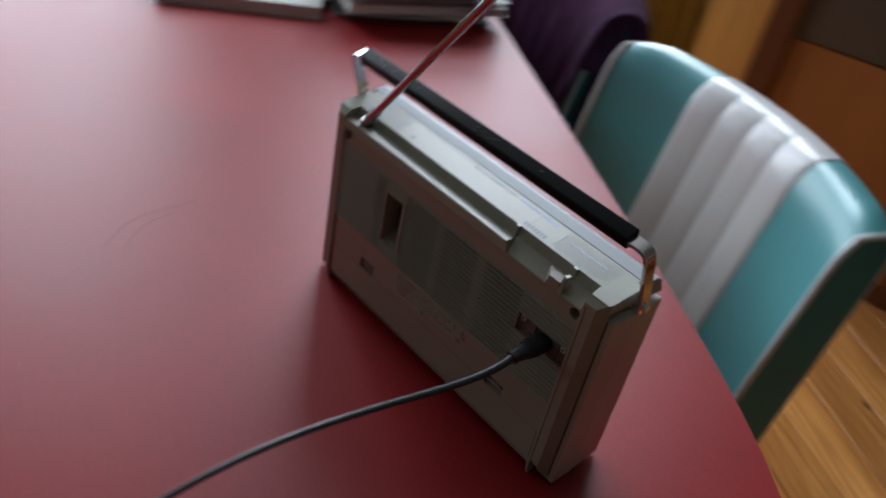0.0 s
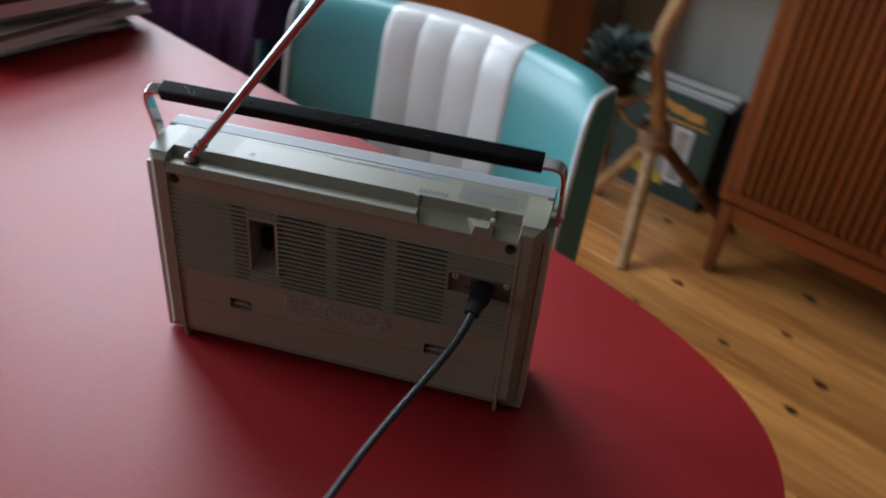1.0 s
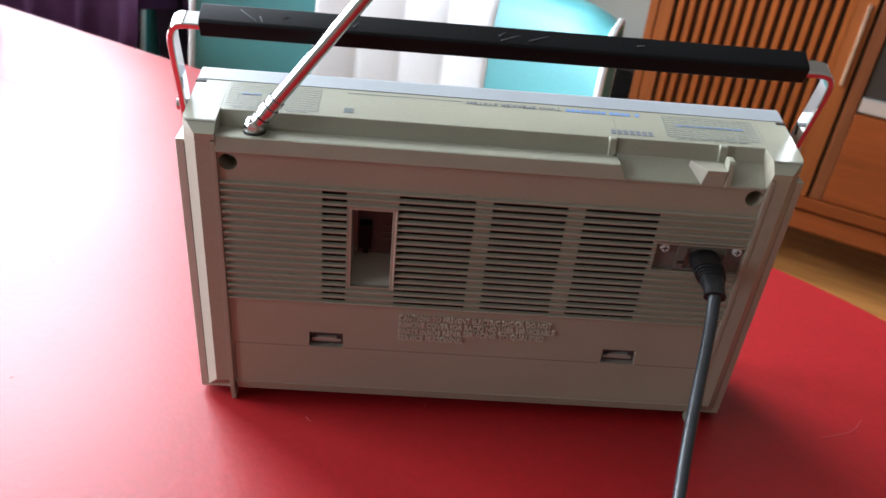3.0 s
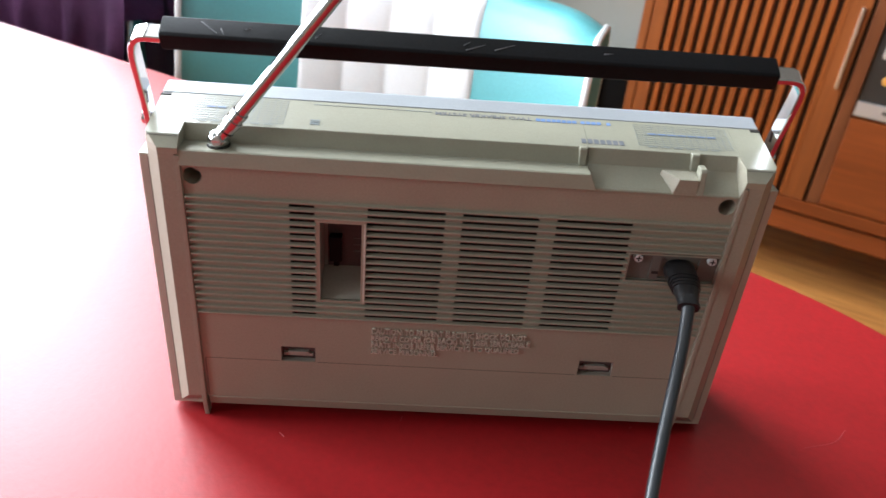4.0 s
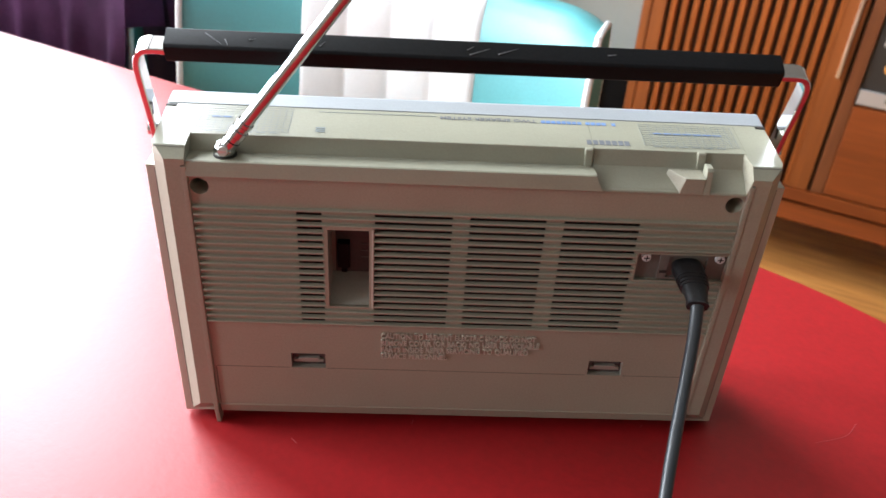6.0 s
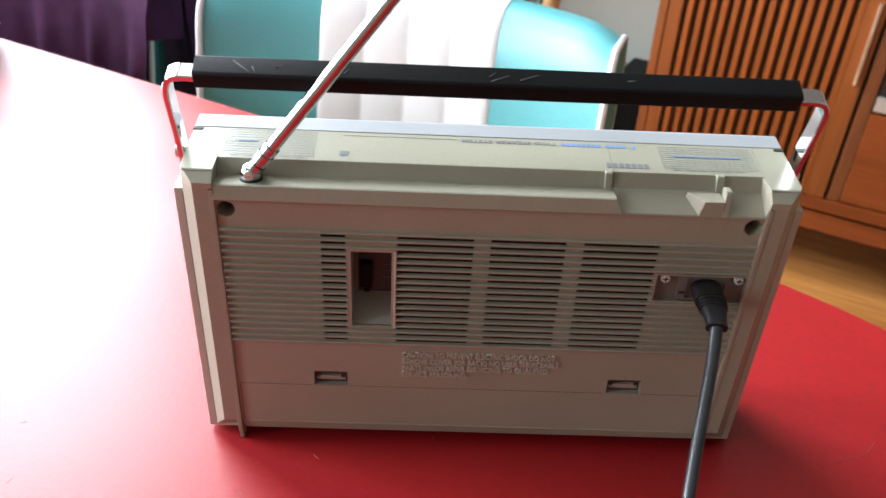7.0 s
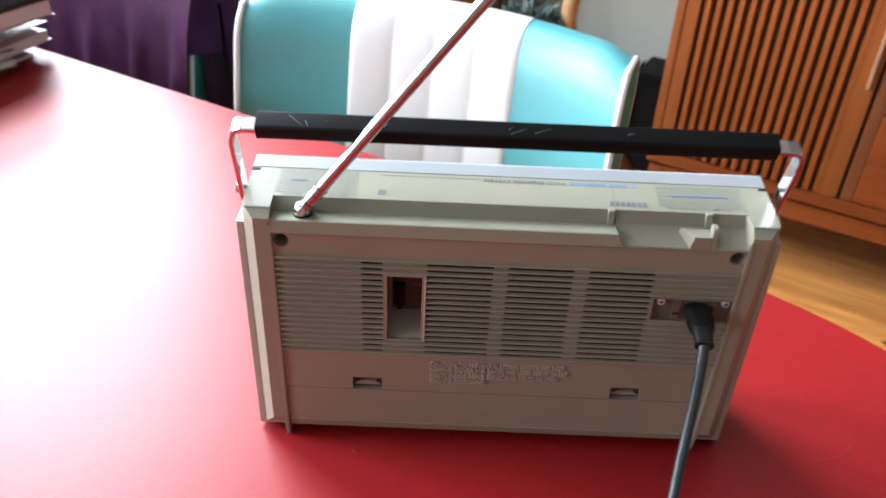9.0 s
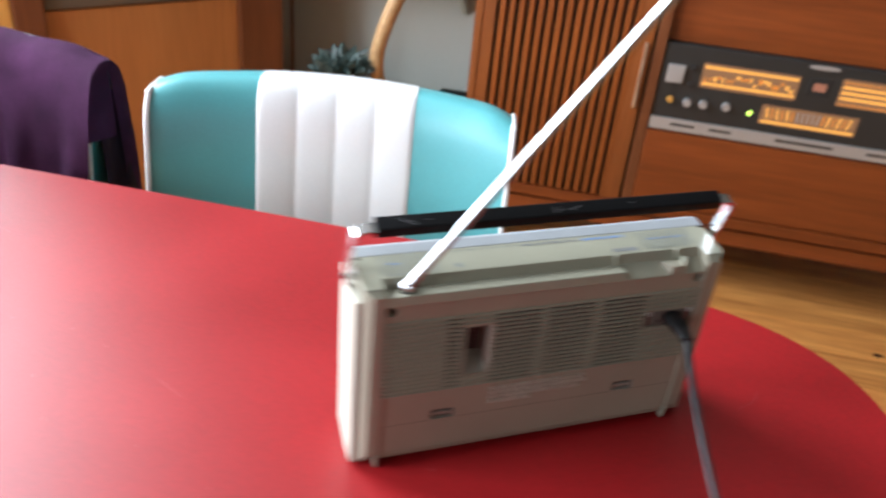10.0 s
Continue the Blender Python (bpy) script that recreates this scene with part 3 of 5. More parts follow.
# ledge with the sunk channel for the aerial
ledge = [(-0.0020, 0.1610), (-0.0022, 0.1614), (-0.0008, 0.1684), (0.0000, 0.1688), (0.0105, 0.1682), (0.0133, 0.1756), (0.0137, top_z(0.0137)), (0.0390, top_z(0.0390)), (0.0390, 0.1610)]
b = prism(ledge, 0, -0.1330, 0.0586)
for v in b.verts:                           # the end is cut on the slant
    if v.co.x > 0 and v.co.z < 0.165:
        v.co.x = 0.0621
part("aerial_channel", b, TOP_PRINT, radio)
cut = [(-0.0014, 0.1610), (-0.0010, 0.1618), (0.0102, 0.1690), (0.0133, 0.1756), (0.0137, top_z(0.0137)), (0.0390, top_z(0.0390)), (0.0390, 0.1610)]
part("sunk_corner", prism(cut, 0, 0.0587, 0.1330), TOP_PRINT, radio)
b = bmesh.new()                             # slanted end wall of the sunk corner
low_ = [b.verts.new((0.1317, y, z + 0.0001)) for y, z in ((-0.0012, 0.1614), (0.0046, 0.1654), (0.0102, 0.1690), (0.0133, 0.1756))]
high_ = [b.verts.new((0.1332, y, z)) for y, z in ((-0.0018, 0.1640), (-0.0016, 0.1697), (0.0036, top_z(0.0036)), (0.0137, top_z(0.0137)))]
for k in range(3):
    b.faces.new((low_[k], low_[k + 1], high_[k + 1], high_[k]))
b.faces.new((low_[0], high_[0], b.verts.new((0.1332, -0.0012, 0.1614))))
bmesh.ops.recalc_face_normals(b, faces=b.faces)
bmesh.ops.solidify(b, geom=b.faces[:], thickness=0.0003)
part("end_wall", b, SHELL, radio)
part("peg", prism([(0.0090, 0.1670), (0.0108, 0.1757), (0.0116, 0.1764), (0.0140, 0.1764), (0.0140, 0.1670)], 0, 0.0541, 0.0577, 0.0005), TOP_PRINT, radio)
part("peg", prism([(0.0084, 0.1650), (0.0108, 0.1757), (0.0116, 0.1764), (0.0140, 0.1764), (0.0140, 0.1650)], 0, 0.1087, 0.1127, 0.0005), TOP_PRINT, radio)
b = bmesh.new()
lo = [b.verts.new(p) for p in ((0.0990, -0.0014, 0.1607), (0.1106, -0.0014, 0.1607), (0.1106, 0.0075, 0.1640), (0.0930, 0.0075, 0.1640))]
hi = [b.verts.new(p) for p in ((0.1011, -0.0010, 0.1690), (0.1106, -0.0010, 0.1690), (0.1106, 0.0075, 0.1697), (0.0945, 0.0075, 0.1697))]
b.faces.new(lo)
b.faces.new(hi)
for k in range(4):
    b.faces.new((lo[k], lo[(k + 1) % 4], hi[(k + 1) % 4], hi[k]))
bmesh.ops.bevel(b, geom=b.edges[:], offset=0.0004, segments=2, profile=0.6, affect="EDGES")
part("aerial_rest", b, SHELL, radio)
part("rest_clip", prism([(-0.0018, 0.1607), (0.0002, 0.1725), (0.0016, 0.1738), (0.0064, 0.1738), (0.0064, 0.1607)], 0, 0.1107, 0.1139, 0.0006), TOP_PRINT, radio)

# front half and its silver strip along the top
shell = prism([(-0.1540, 0.0300), (0.1540, 0.0300), (0.1520, 0.0620), (-0.1520, 0.0620)], 2, 0.0040, 0.1620, 0.0008)
for s in (-1, 1):
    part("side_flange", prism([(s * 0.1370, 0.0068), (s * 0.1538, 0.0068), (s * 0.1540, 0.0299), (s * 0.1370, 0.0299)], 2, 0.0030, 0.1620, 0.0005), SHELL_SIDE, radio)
    # brown strip laid on the flange paints the shade of a groove
    part("groove_shade", box(s * 0.1435 - 0.0060, s * 0.1435 + 0.0060, 0.0058, 0.0069, 0.0080, 0.1610), LABEL_BROWN, radio)
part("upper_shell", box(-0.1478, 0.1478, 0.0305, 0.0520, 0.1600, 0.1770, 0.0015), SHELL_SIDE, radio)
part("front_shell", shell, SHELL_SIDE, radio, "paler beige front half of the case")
part("silver_strip", prism([(0.0386, 0.1788), (0.0390, 0.1799), (0.0485, 0.1816), (0.0505, 0.1812), (0.0560, 0.1785), (0.0625, 0.1660), (0.0386, 0.1660)], 0, -0.1492, 0.1492, 0.0003), SILVER, radio, "silver strip along the top edge")
for s in (-1, 1):
    # solid black blocks, nothing cut: the notches' shade is only colour
    part("notch_shade", box(min(s * 0.1446, s * 0.1495), max(s * 0.1446, s * 0.1495), 0.0362, 0.0384, 0.1740, 0.1796), INSIDE, radio)
part("bottom", box(-0.1440, 0.1440, 0.0046, 0.0600, 0.0070, 0.0110, 0.001), SHELL, radio)
for x in (-0.125, 0.125):
    part("foot", box(x - 0.008, x + 0.008, 0.046, 0.058, 0.0, 0.0085, 0.001), BLACK_PLASTIC, radio)

# print on the top
def on_top(y):
    return top_z(y) + 0.0001


def bar_on_top(x0, x1, y0, y1, material, name="print_line"):
    y = (y0 + y1) / 2
    return part(name, prism([(y0, on_top(y0)), (y1, on_top(y1)), (y1, on_top(y1) + 0.00008), (y0, on_top(y0) + 0.00008)], 0, x0, x1), material, radio)


for cx0, cx1, cy0, cy1 in ((-0.1315, -0.0877, 0.0168, 0.0372), (0.0842, 0.1308, 0.0182, 0.0362)):
    b = bmesh.new()
    for k in range(14):
        x = cx0 + (cx1 - cx0) * (k / 13) ** 0.9
        prism([(cy0, on_top(cy0)), (cy1, on_top(cy1)), (cy1, on_top(cy1) + 0.00008), (cy0, on_top(cy0) + 0.00008)], 0, x - 0.00008, x + 0.00008, bm=b)
    for k in range(11):
        y = cy0 + (cy1 - cy0) * k / 10
        prism([(y - 0.00008, on_top(y)), (y + 0.00008, on_top(y)), (y + 0.00008, on_top(y) + 0.00008), (y - 0.00008, on_top(y) + 0.00008)], 0, cx0, cx1, bm=b)
    for k in range(6):
        prism([(cy0 - 0.0016, on_top(cy0)), (cy0 - 0.0010, on_top(cy0)), (cy0 - 0.0010, on_top(cy0) + 0.00008), (cy0 - 0.0016, on_top(cy0) + 0.00008)], 0, cx0 + 0.004 + k * 0.0062, cx0 + 0.0085 + k * 0.0062, bm=b)
    chart = part("tuning_chart", b, INK_CHART, radio, "grey and blue printed frequency chart")
    b = bmesh.new()
    y = (cy0 + cy1) / 2 + 0.001
    for k in range(7 if cx0 > 0 else 2):
        x = cx0 + 0.006 + k * 0.005
        prism([(y - 0.0004, on_top(y) + 0.0001), (y + 0.0005, on_top(y) + 0.0001), (y + 0.0005, on_top(y) + 0.00018), (y - 0.0004, on_top(y) + 0.00018)], 0, x, x + 0.0042, bm=b)
    for k in range(2):
        x = cx0 + 0.012 + k * 0.0105
        prism([(y + 0.003, on_top(y) + 0.00015), (y + 0.0038, on_top(y) + 0.00015), (y + 0.0038, on_top(y) + 0.00023), (y + 0.003, on_top(y) + 0.00023)], 0, x, x + 0.006, bm=b)
    part("blue_marks", b, INK_BLUE, chart, "blue print")

slope = math.degrees(math.atan(0.139))
lettering("printed_words", "TWO SPEAKER SYSTEM", 0.0036, INK_GREY, radio, pose(0.0327, 0.0361, on_top(0.0361) + 0.0001, -slope, 0, 180), 0.00005, 0.0480)
b = bmesh.new()
for x0, x1 in [(0.0350 + k * 0.0026, 0.0371 + k * 0.0026) for k in range(8)] + [(0.0574 + k * 0.0027, 0.0596 + k * 0.0027) for k in range(4)] + [(0.0705, 0.0725)]:
    prism([(0.0336, on_top(0.0336)), (0.0360, on_top(0.0360)), (0.0360, on_top(0.0360) + 0.0001), (0.0336, on_top(0.0336) + 0.0001)], 0, x0, x1, bm=b)
part("blue_words", b, INK_BLUE, radio, "blue printed words too small to read")
bar_on_top(-0.0750, -0.0170, 0.0356, 0.0359, INK_CHART)
b = bmesh.new()
for k in range(7):
    prism([(0.0166, on_top(0.0166)), (0.0204, on_top(0.0204)), (0.0204, on_top(0.0204) + 0.0001), (0.0166, on_top(0.0166) + 0.0001)], 0, 0.0557 + k * 0.0031, 0.0580 + k * 0.0031, bm=b)
part("maker_mark", b, INK_GREY, radio, "grey printed maker's mark as bars")
b = bmesh.new()
for k in range(3):
    prism([(0.0180 + k * 0.0016, on_top(0.0180 + k * 0.0016)), (0.0190 + k * 0.0016, on_top(0.0190 + k * 0.0016)), (0.0190 + k * 0.0016, on_top(0.0190 + k * 0.0016) + 0.0001), (0.0180 + k * 0.0016, on_top(0.0180 + k * 0.0016) + 0.0001)], 0, -0.0752, -0.0706, bm=b)
part("approval_mark", b, INK_CHART, radio)

# mains inlet
inlet = part("inlet_plate", box(PLATE[0] - 0.0002, PLATE[1] + 0.0002, 0.0014, 0.0034, PLATE[2] - 0.0002, PLATE[3] + 0.0002), LABEL_BROWN, radio, "brown plate with two screws round the mains inlet")
part("plate_rim", pierced(PLATE[0] - 0.0010, PLATE[1] + 0.0010, PLATE[2] - 0.0010, PLATE[3] + 0.0010, -0.0008, 0.0014, [PLATE]), SHELL, inlet)
part("socket_frame", pierced(0.0985, 0.1240, 0.1102, 0.1250, 0.0002, 0.0015, [(0.1030, 0.1226, 0.1114, 0.1240)]), LABEL_BROWN, inlet)
part("print_mark", box(0.0985 + 0.0008, 0.1028, 0.0000, 0.0002, 0.1140, 0.1156), INSIDE, inlet)
for x, z in ((0.0912, 0.1230), (0.1290, 0.1230)):
    sc = part("screw", rod((x, 0.0016, z), (x, -0.0004, z), 0.0026, 0.0021, 16), SCREW_SILVER, inlet, "bright cross-head screw")
    part("slot", absorb(box(x - 0.0015, x + 0.0015, -0.0006, -0.0003, z - 0.0003, z + 0.0003), box(x - 0.0003, x + 0.0003, -0.0006, -0.0003, z - 0.0015, z + 0.0015)), INSIDE, sc)

# carrying handle
for s in (-1, 1):
    line = [(s * 0.1545, 0.0330, 0.1640), (s * 0.1545, 0.0300, 0.1780), (s * 0.1542, 0.0240, 0.1950), (s * 0.1538, 0.0198, 0.2080), (s * 0.1518, 0.0182, 0.2140), (s * 0.1475, 0.0175, 0.2162), (s * 0.1380, 0.0172, 0.2164)]
    pts = smooth_line(line, 5)
    b = bmesh.new()
    rings = []
    for i, p in enumerate(pts):
        t = (pts[min(i + 1, len(pts) - 1)] - pts[max(i - 1, 0)]).normalized()
        wide = Vector((0, 1, 0.36)).normalized()
        thin = t.cross(wide).normalized()
        wide = thin.cross(t).normalized()
        rings.append([b.verts.new(p + wide * a + thin * c) for a, c in ((-0.0048, -0.0011), (-0.0043, -0.0016), (0.0043, -0.0016), (0.0048, -0.0011), (0.0048, 0.0011), (0.0043, 0.0016), (-0.0043, 0.0016), (-0.0048, 0.0011))])
    for ra, rb in zip(rings, rings[1:]):
        for i in range(8):
            b.faces.new((ra[i], ra[(i + 1) % 8], rb[(i + 1) % 8], rb[i]))
    b.faces.new(rings[0])
    b.faces.new(rings[-1][::-1])
    arm = part("handle_arm", b, CHROME, radio, "bright chromed handle arm", smooth=True)
    part("pivot", rod((s * 0.1460, 0.0330, 0.1680), (s * 0.1585, 0.0330, 0.1680), 0.0034, 0.0030, 16), CHROME, arm, smooth=True)
grip = part("handle_grip", prism([(0.0130, 0.2110), (0.0106, 0.2180), (0.0116, 0.2192), (0.0200, 0.2236), (0.0218, 0.2228), (0.0240, 0.2150), (0.0230, 0.2136), (0.0146, 0.2103)], 0, -0.1393, 0.1388, 0.0004), GRIP, radio, "black moulded grip with pale scratches", smooth=True)
for x, f, ln, a in ((-0.118, 0.45, 0.010, -40), (-0.112, 0.25, 0.004, -65), (-0.101, 0.50, 0.003, 20), (0.0, 0.35, 0.010, 25), (-0.004, 0.55, 0.004, 40), (0.013, 0.45, 0.010, 24), (-0.070, 0.40, 0.004, 50), (0.060, 0.50, 0.004, 10)):
    mid = Vector((x, 0.0116 + 0.0084 * f, 0.2192 + 0.0044 * f + 0.0001))
    d = Vector((math.cos(radians(a)), math.sin(radians(a)) * 0.91, math.sin(radians(a)) * 0.40)) * ln / 2
    part("scratch", rod(mid - d, mid + d, 0.00030, 0.00008, 5), SCUFF, grip, "pale scratch")

# telescopic aerial
base, way = Vector((-0.1160, 0.0070, 0.1712)), Vector((0.6085, -0.0276, 0.7931)).normalized()
aerial = part("aerial", rod(base + way * 0.012, base + way * 0.30, 0.0033, n=24), AERIAL, radio, "chromed telescopic aerial pulled out aslant", smooth=True)
part("section", rod(base + way * 0.30, base + way * 0.44, 0.0027, n=16), AERIAL, aerial, smooth=True)
part("section", rod(base + way * 0.44, base + way * 0.55, 0.0021, n=16), AERIAL, aerial, smooth=True)
part("tip", rod(base + way * 0.55, base + way * 0.558, 0.0042, 0.0036, 16), AERIAL, aerial, smooth=True)
b = bmesh.new()
for k, (a, c, r) in enumerate(((0.003, 0.0065, 0.0040), (0.007, 0.0095, 0.0036), (0.010, 0.0135, 0.0042), (0.014, 0.0160, 0.0036), (0.0165, 0.0185, 0.0040))):
    rod(base + way * a, base + way * c, r, n=20, bm=b)
part("collar", b, AERIAL, aerial, smooth=True)
b = bmesh.new()
bmesh.ops.create_uvsphere(b, u_segments=20, v_segments=12, radius=0.0052)
bmesh.ops.translate(b, verts=b.verts, vec=base)
joint = part("swivel", b, AERIAL, aerial, "round chromed swivel", smooth=True)
part("screw", absorb(rod(base + Vector((0, -0.0040, 0.0012)), base + Vector((0, -0.0056, 0.0016)), 0.0024, 0.0022, 14), box(base.x - 0.0016, base.x + 0.0016, base.y - 0.0060, base.y - 0.0054, base.z + 0.0012, base.z + 0.0020)), STEEL, joint)
part("socket_ring", lathe([(0.0054, -0.0012), (0.0054, -0.0001), (0.0042, -0.0001), (0.0042, -0.0010)], 24, at=(base.x, base.y, 0.1692)), INSIDE, radio)

# ---- mains lead ----
lead = thing("mains_lead", "black two-pin mains lead plugged into the radio", "cable", pose(0, 0, T))
c0 = Vector((0.1126, 0.0012, 0.1180))
plug_line = smooth_line([c0, c0 + Vector((0.0, -0.010, -0.0002)), c0 + Vector((-0.0004, -0.018, -0.0008)), c0 + Vector((-0.001, -0.024, -0.0016)), c0 + Vector((-0.0018, -0.0302, -0.0030))], 4)
n = len(plug_line)
sec = [(0.0079 * math.copysign(abs(math.cos(a)) ** 0.75, math.cos(a)), 0.0052 * math.copysign(abs(math.sin(a)) ** 0.8, math.sin(a))) for a in [2 * math.pi * k / 24 for k in range(24)]]


def plug_size(f):
    """How the plug narrows from the socket (f = 0) to the cord (f = 1)."""
    return 1.0 - 0.42 * max(0.0, f - 0.12) / 0.88


plug = part("plug", sweep(plug_line, sec, up=(0, 0, 1), scales=[plug_size(i / (n - 1)) * (0.93 if i == 0 else 1.0) for i in range(n)]), BLACK_PLASTIC, lead, "glossy black moulded plug", smooth=True)


def plug_ring(f, half, grow):
    i = min(n - 2, int(f * (n - 1)))
    q = f * (n - 1) - i
    at = plug_line[i].lerp(plug_line[i + 1], q)
    d = (plug_line[i + 1] - plug_line[i]).normalized() * half
    return sweep([at - d, at + d], [(x_ * plug_size(f) * grow, z_ * plug_size(f) * grow) for x_, z_ in sec])


for f in (0.30, 0.37, 0.44, 0.51):
    part("ridge", plug_ring(f, 0.00040, 1.085), BLACK_PLASTIC, plug)
part("lip", plug_ring(0.965, 0.0009, 1.14), BLACK_PLASTIC, plug)
for f, a in ((0.62, 0.1), (0.72, 0.3), (0.70, -0.6), (0.80, 0.1), (0.84, -0.4), (0.84, 0.7)):
    i = int(f * (n - 1))
    at = plug_line[i] + Vector((0.0079 * plug_size(f) * a, -0.0004, 0.0052 * plug_size(f) * math.sqrt(1 - a * a)))
    part("nub", box(at.x - 0.0003, at.x + 0.0003, at.y - 0.0003, at.y + 0.0003, at.z - 0.0004, at.z + 0.0003), BLACK_PLASTIC, plug)
p0 = plug_line[-1]
run = bezier([p0 + Vector((0.0002, 0.001, 0.0002)), (0.1030, -0.066, 0.084), (0.052, -0.155, 0.091), (0.044, -0.281, 0.035)], 30)
run += smooth_line([(0.044, -0.281, 0.035), (0.040, -0.330, 0.010), (0.020, -0.380, 0.0030), (-0.060, -0.450, 0.0030), (-0.220, -0.560, 0.0030)], 8)[1:]
cord_scales = [max(0.78, 1.0 - 0.30 * i / (0.45 * len(run))) for i in range(len(run))]
part("cord", sweep(run, [(0.0032 * math.cos(a), 0.0022 * math.sin(a)) for a in [2 * math.pi * k / 14 for k in range(14)]], scales=cord_scales), CABLE, lead, smooth=True)

# ---- chairs ----
def bow(s):
    """How the back of a chair curves: s from -1 to 1 across it."""
    return 0.063 * (1 - s * s)


def corner_drop(x, h):
    """How far the rounded upper corners of a backrest fall; h: height in the backrest, 0 to 1."""
    return 0.009 * max(0.0, (abs(x) / 0.240 - 0.82) / 0.18) ** 2 * max(0.0, h) ** 3


def chair_back(x0, x1, z0, z1, half, fluted=0, inset=0.0, lean=0.14):
    """A padded upright panel between two widths, following the chair's curve; it faces -y."""
    b = bmesh.new()
    nx, nz = max(4, int((x1 - x0) / (0.0036 if fluted else 0.010))), 16
    w = 0.240

    def skin(x, z, front):
        s = x / w
        h = (z - z0) / (z1 - z0)
        y = bow(s) + (z - 0.571) * lean
        puff = 0.0
        if fluted and front:
            ph = ((x - x0) / (x1 - x0) * fluted) % 1.0
            puff = 0.0046 * math.sin(math.pi * ph) ** 0.36
        edge = min(1.0, (z1 - z) / 0.050)
        round_ = 1 - math.sqrt(max(0.0, 1 - (1 - edge) ** 2))
        t = (half * (0.80 + 0.20 * (1 - h)) - inset) * (1 - round_ * 0.70)
        return Vector((x, y - t - puff if front else y + t, z - corner_drop(x, h)))
    f, k_ = [], []
    for j in range(nz + 1):
        h = j / nz
        z = z0 + (z1 - z0) * (1 - (1 - h) ** 1.6)
        f.append([b.verts.new(skin(x0 + (x1 - x0) * i / nx, z, True)) for i in range(nx + 1)])
        k_.append([b.verts.new(skin(x0 + (x1 - x0) * i / nx, z, False)) for i in range(nx + 1)])
    for g in (f, k_):
        for a, c in zip(g, g[1:]):
            for i in range(nx):
                b.faces.new((a[i], a[i + 1], c[i + 1], c[i]))
    for i in range(nx):
        b.faces.new((f[-1][i], f[-1][i + 1], k_[-1][i + 1], k_[-1][i]))
        b.faces.new((f[0][i], f[0][i + 1], k_[0][i + 1], k_[0][i]))
    for j in range(nz):
        b.faces.new((f[j][0], f[j + 1][0], k_[j + 1][0], k_[j][0]))
        b.faces.new((f[j][nx], f[j + 1][nx], k_[j + 1][nx], k_[j][nx]))
    return b


def diner_chair(at, label):
    chair = thing("diner_chair", label, "chair", at, "chairs round the table")
    top, low, half = 0.880, 0.47, 0.047
    part("backrest_panel", chair_back(-0.240, -0.108, low, top - 0.001, half), TEAL, chair, "turquoise vinyl side panel", True)
    part("backrest_panel", chair_back(0.108, 0.240, low, top - 0.001, half), TEAL, chair, "turquoise vinyl side panel", True)
    part("fluted_panel", chair_back(-0.1078, 0.1078, low, top, half, 4), WHITE_VINYL, chair, "white vinyl middle panel with four padded flutes", True)
    for s in (-1, 1):
        b = bmesh.new()
        x = s * 0.2405
        ys = []
        for k in range(17):
            z = low + (top - 0.004 - low) * (1 - (1 - k / 16) ** 1.6)
            h = (z - low) / (top - low)
            edge = min(1.0, (top - z) / 0.050)
            r_ = 1 - math.sqrt(max(0.0, 1 - (1 - edge) ** 2))
            t = half * (0.80 + 0.20 * (1 - h)) * (1 - r_ * 0.70)
            yc = (z - 0.571) * 0.14
            ys.append((z - corner_drop(0.240, h), yc - t, yc + t))
        front = [(x, a, z) for z, a, c in ys]
        back = [(x, c, z) for z, a, c in ys][::-1]
        sweep(smooth_line(front + back, 2), circle(0.0040, 8), bm=b)
        part("piping", b, WHITE_VINYL, chair, "white vinyl piping", True)
        prof = [(a, z) for z, a, c in ys] + [(c, z) for z, a, c in ys][::-1]
        part("side_panel", prism(prof, 0, min(s * 0.2400, s * 0.2440), max(s * 0.2400, s * 0.2440)), TEAL_SHADED, chair, "teal vinyl end of the backrest in a shaded tone")
    part("seat", box(-0.21, 0.21, -0.42, -0.03, 0.42, 0.485, 0.022, 4), TEAL, chair, "turquoise vinyl seat", True)
    for s in (-1, 1):
        part("leg", sweep(smooth_line([(s * 0.19, -0.38, 0.42), (s * 0.20, -0.40, 0.2), (s * 0.21, -0.41, 0.0)], 4), circle(0.0115, 10)), CHROME, chair, smooth=True)
        part("leg", sweep(smooth_line([(s * 0.17, 0.0, 0.52), (s * 0.18, 0.01, 0.42), (s * 0.195, 0.03, 0.2), (s * 0.21, 0.07, 0.0)], 4), circle(0.0115, 10)), CHROME, chair, smooth=True)
    return chair


near_chair = diner_chair(ROOM @ pose(-0.3187, 0.413, 0.0, 0, 0, 8.1), "turquoise and white vinyl diner chair pushed under the table")
coat_chair = copy_thing(near_chair, ROOM @ pose(-0.892, 0.384, 0, 0, 0, 3))
tagged(coat_chair, "turquoise and white diner chair with a purple jacket over it")

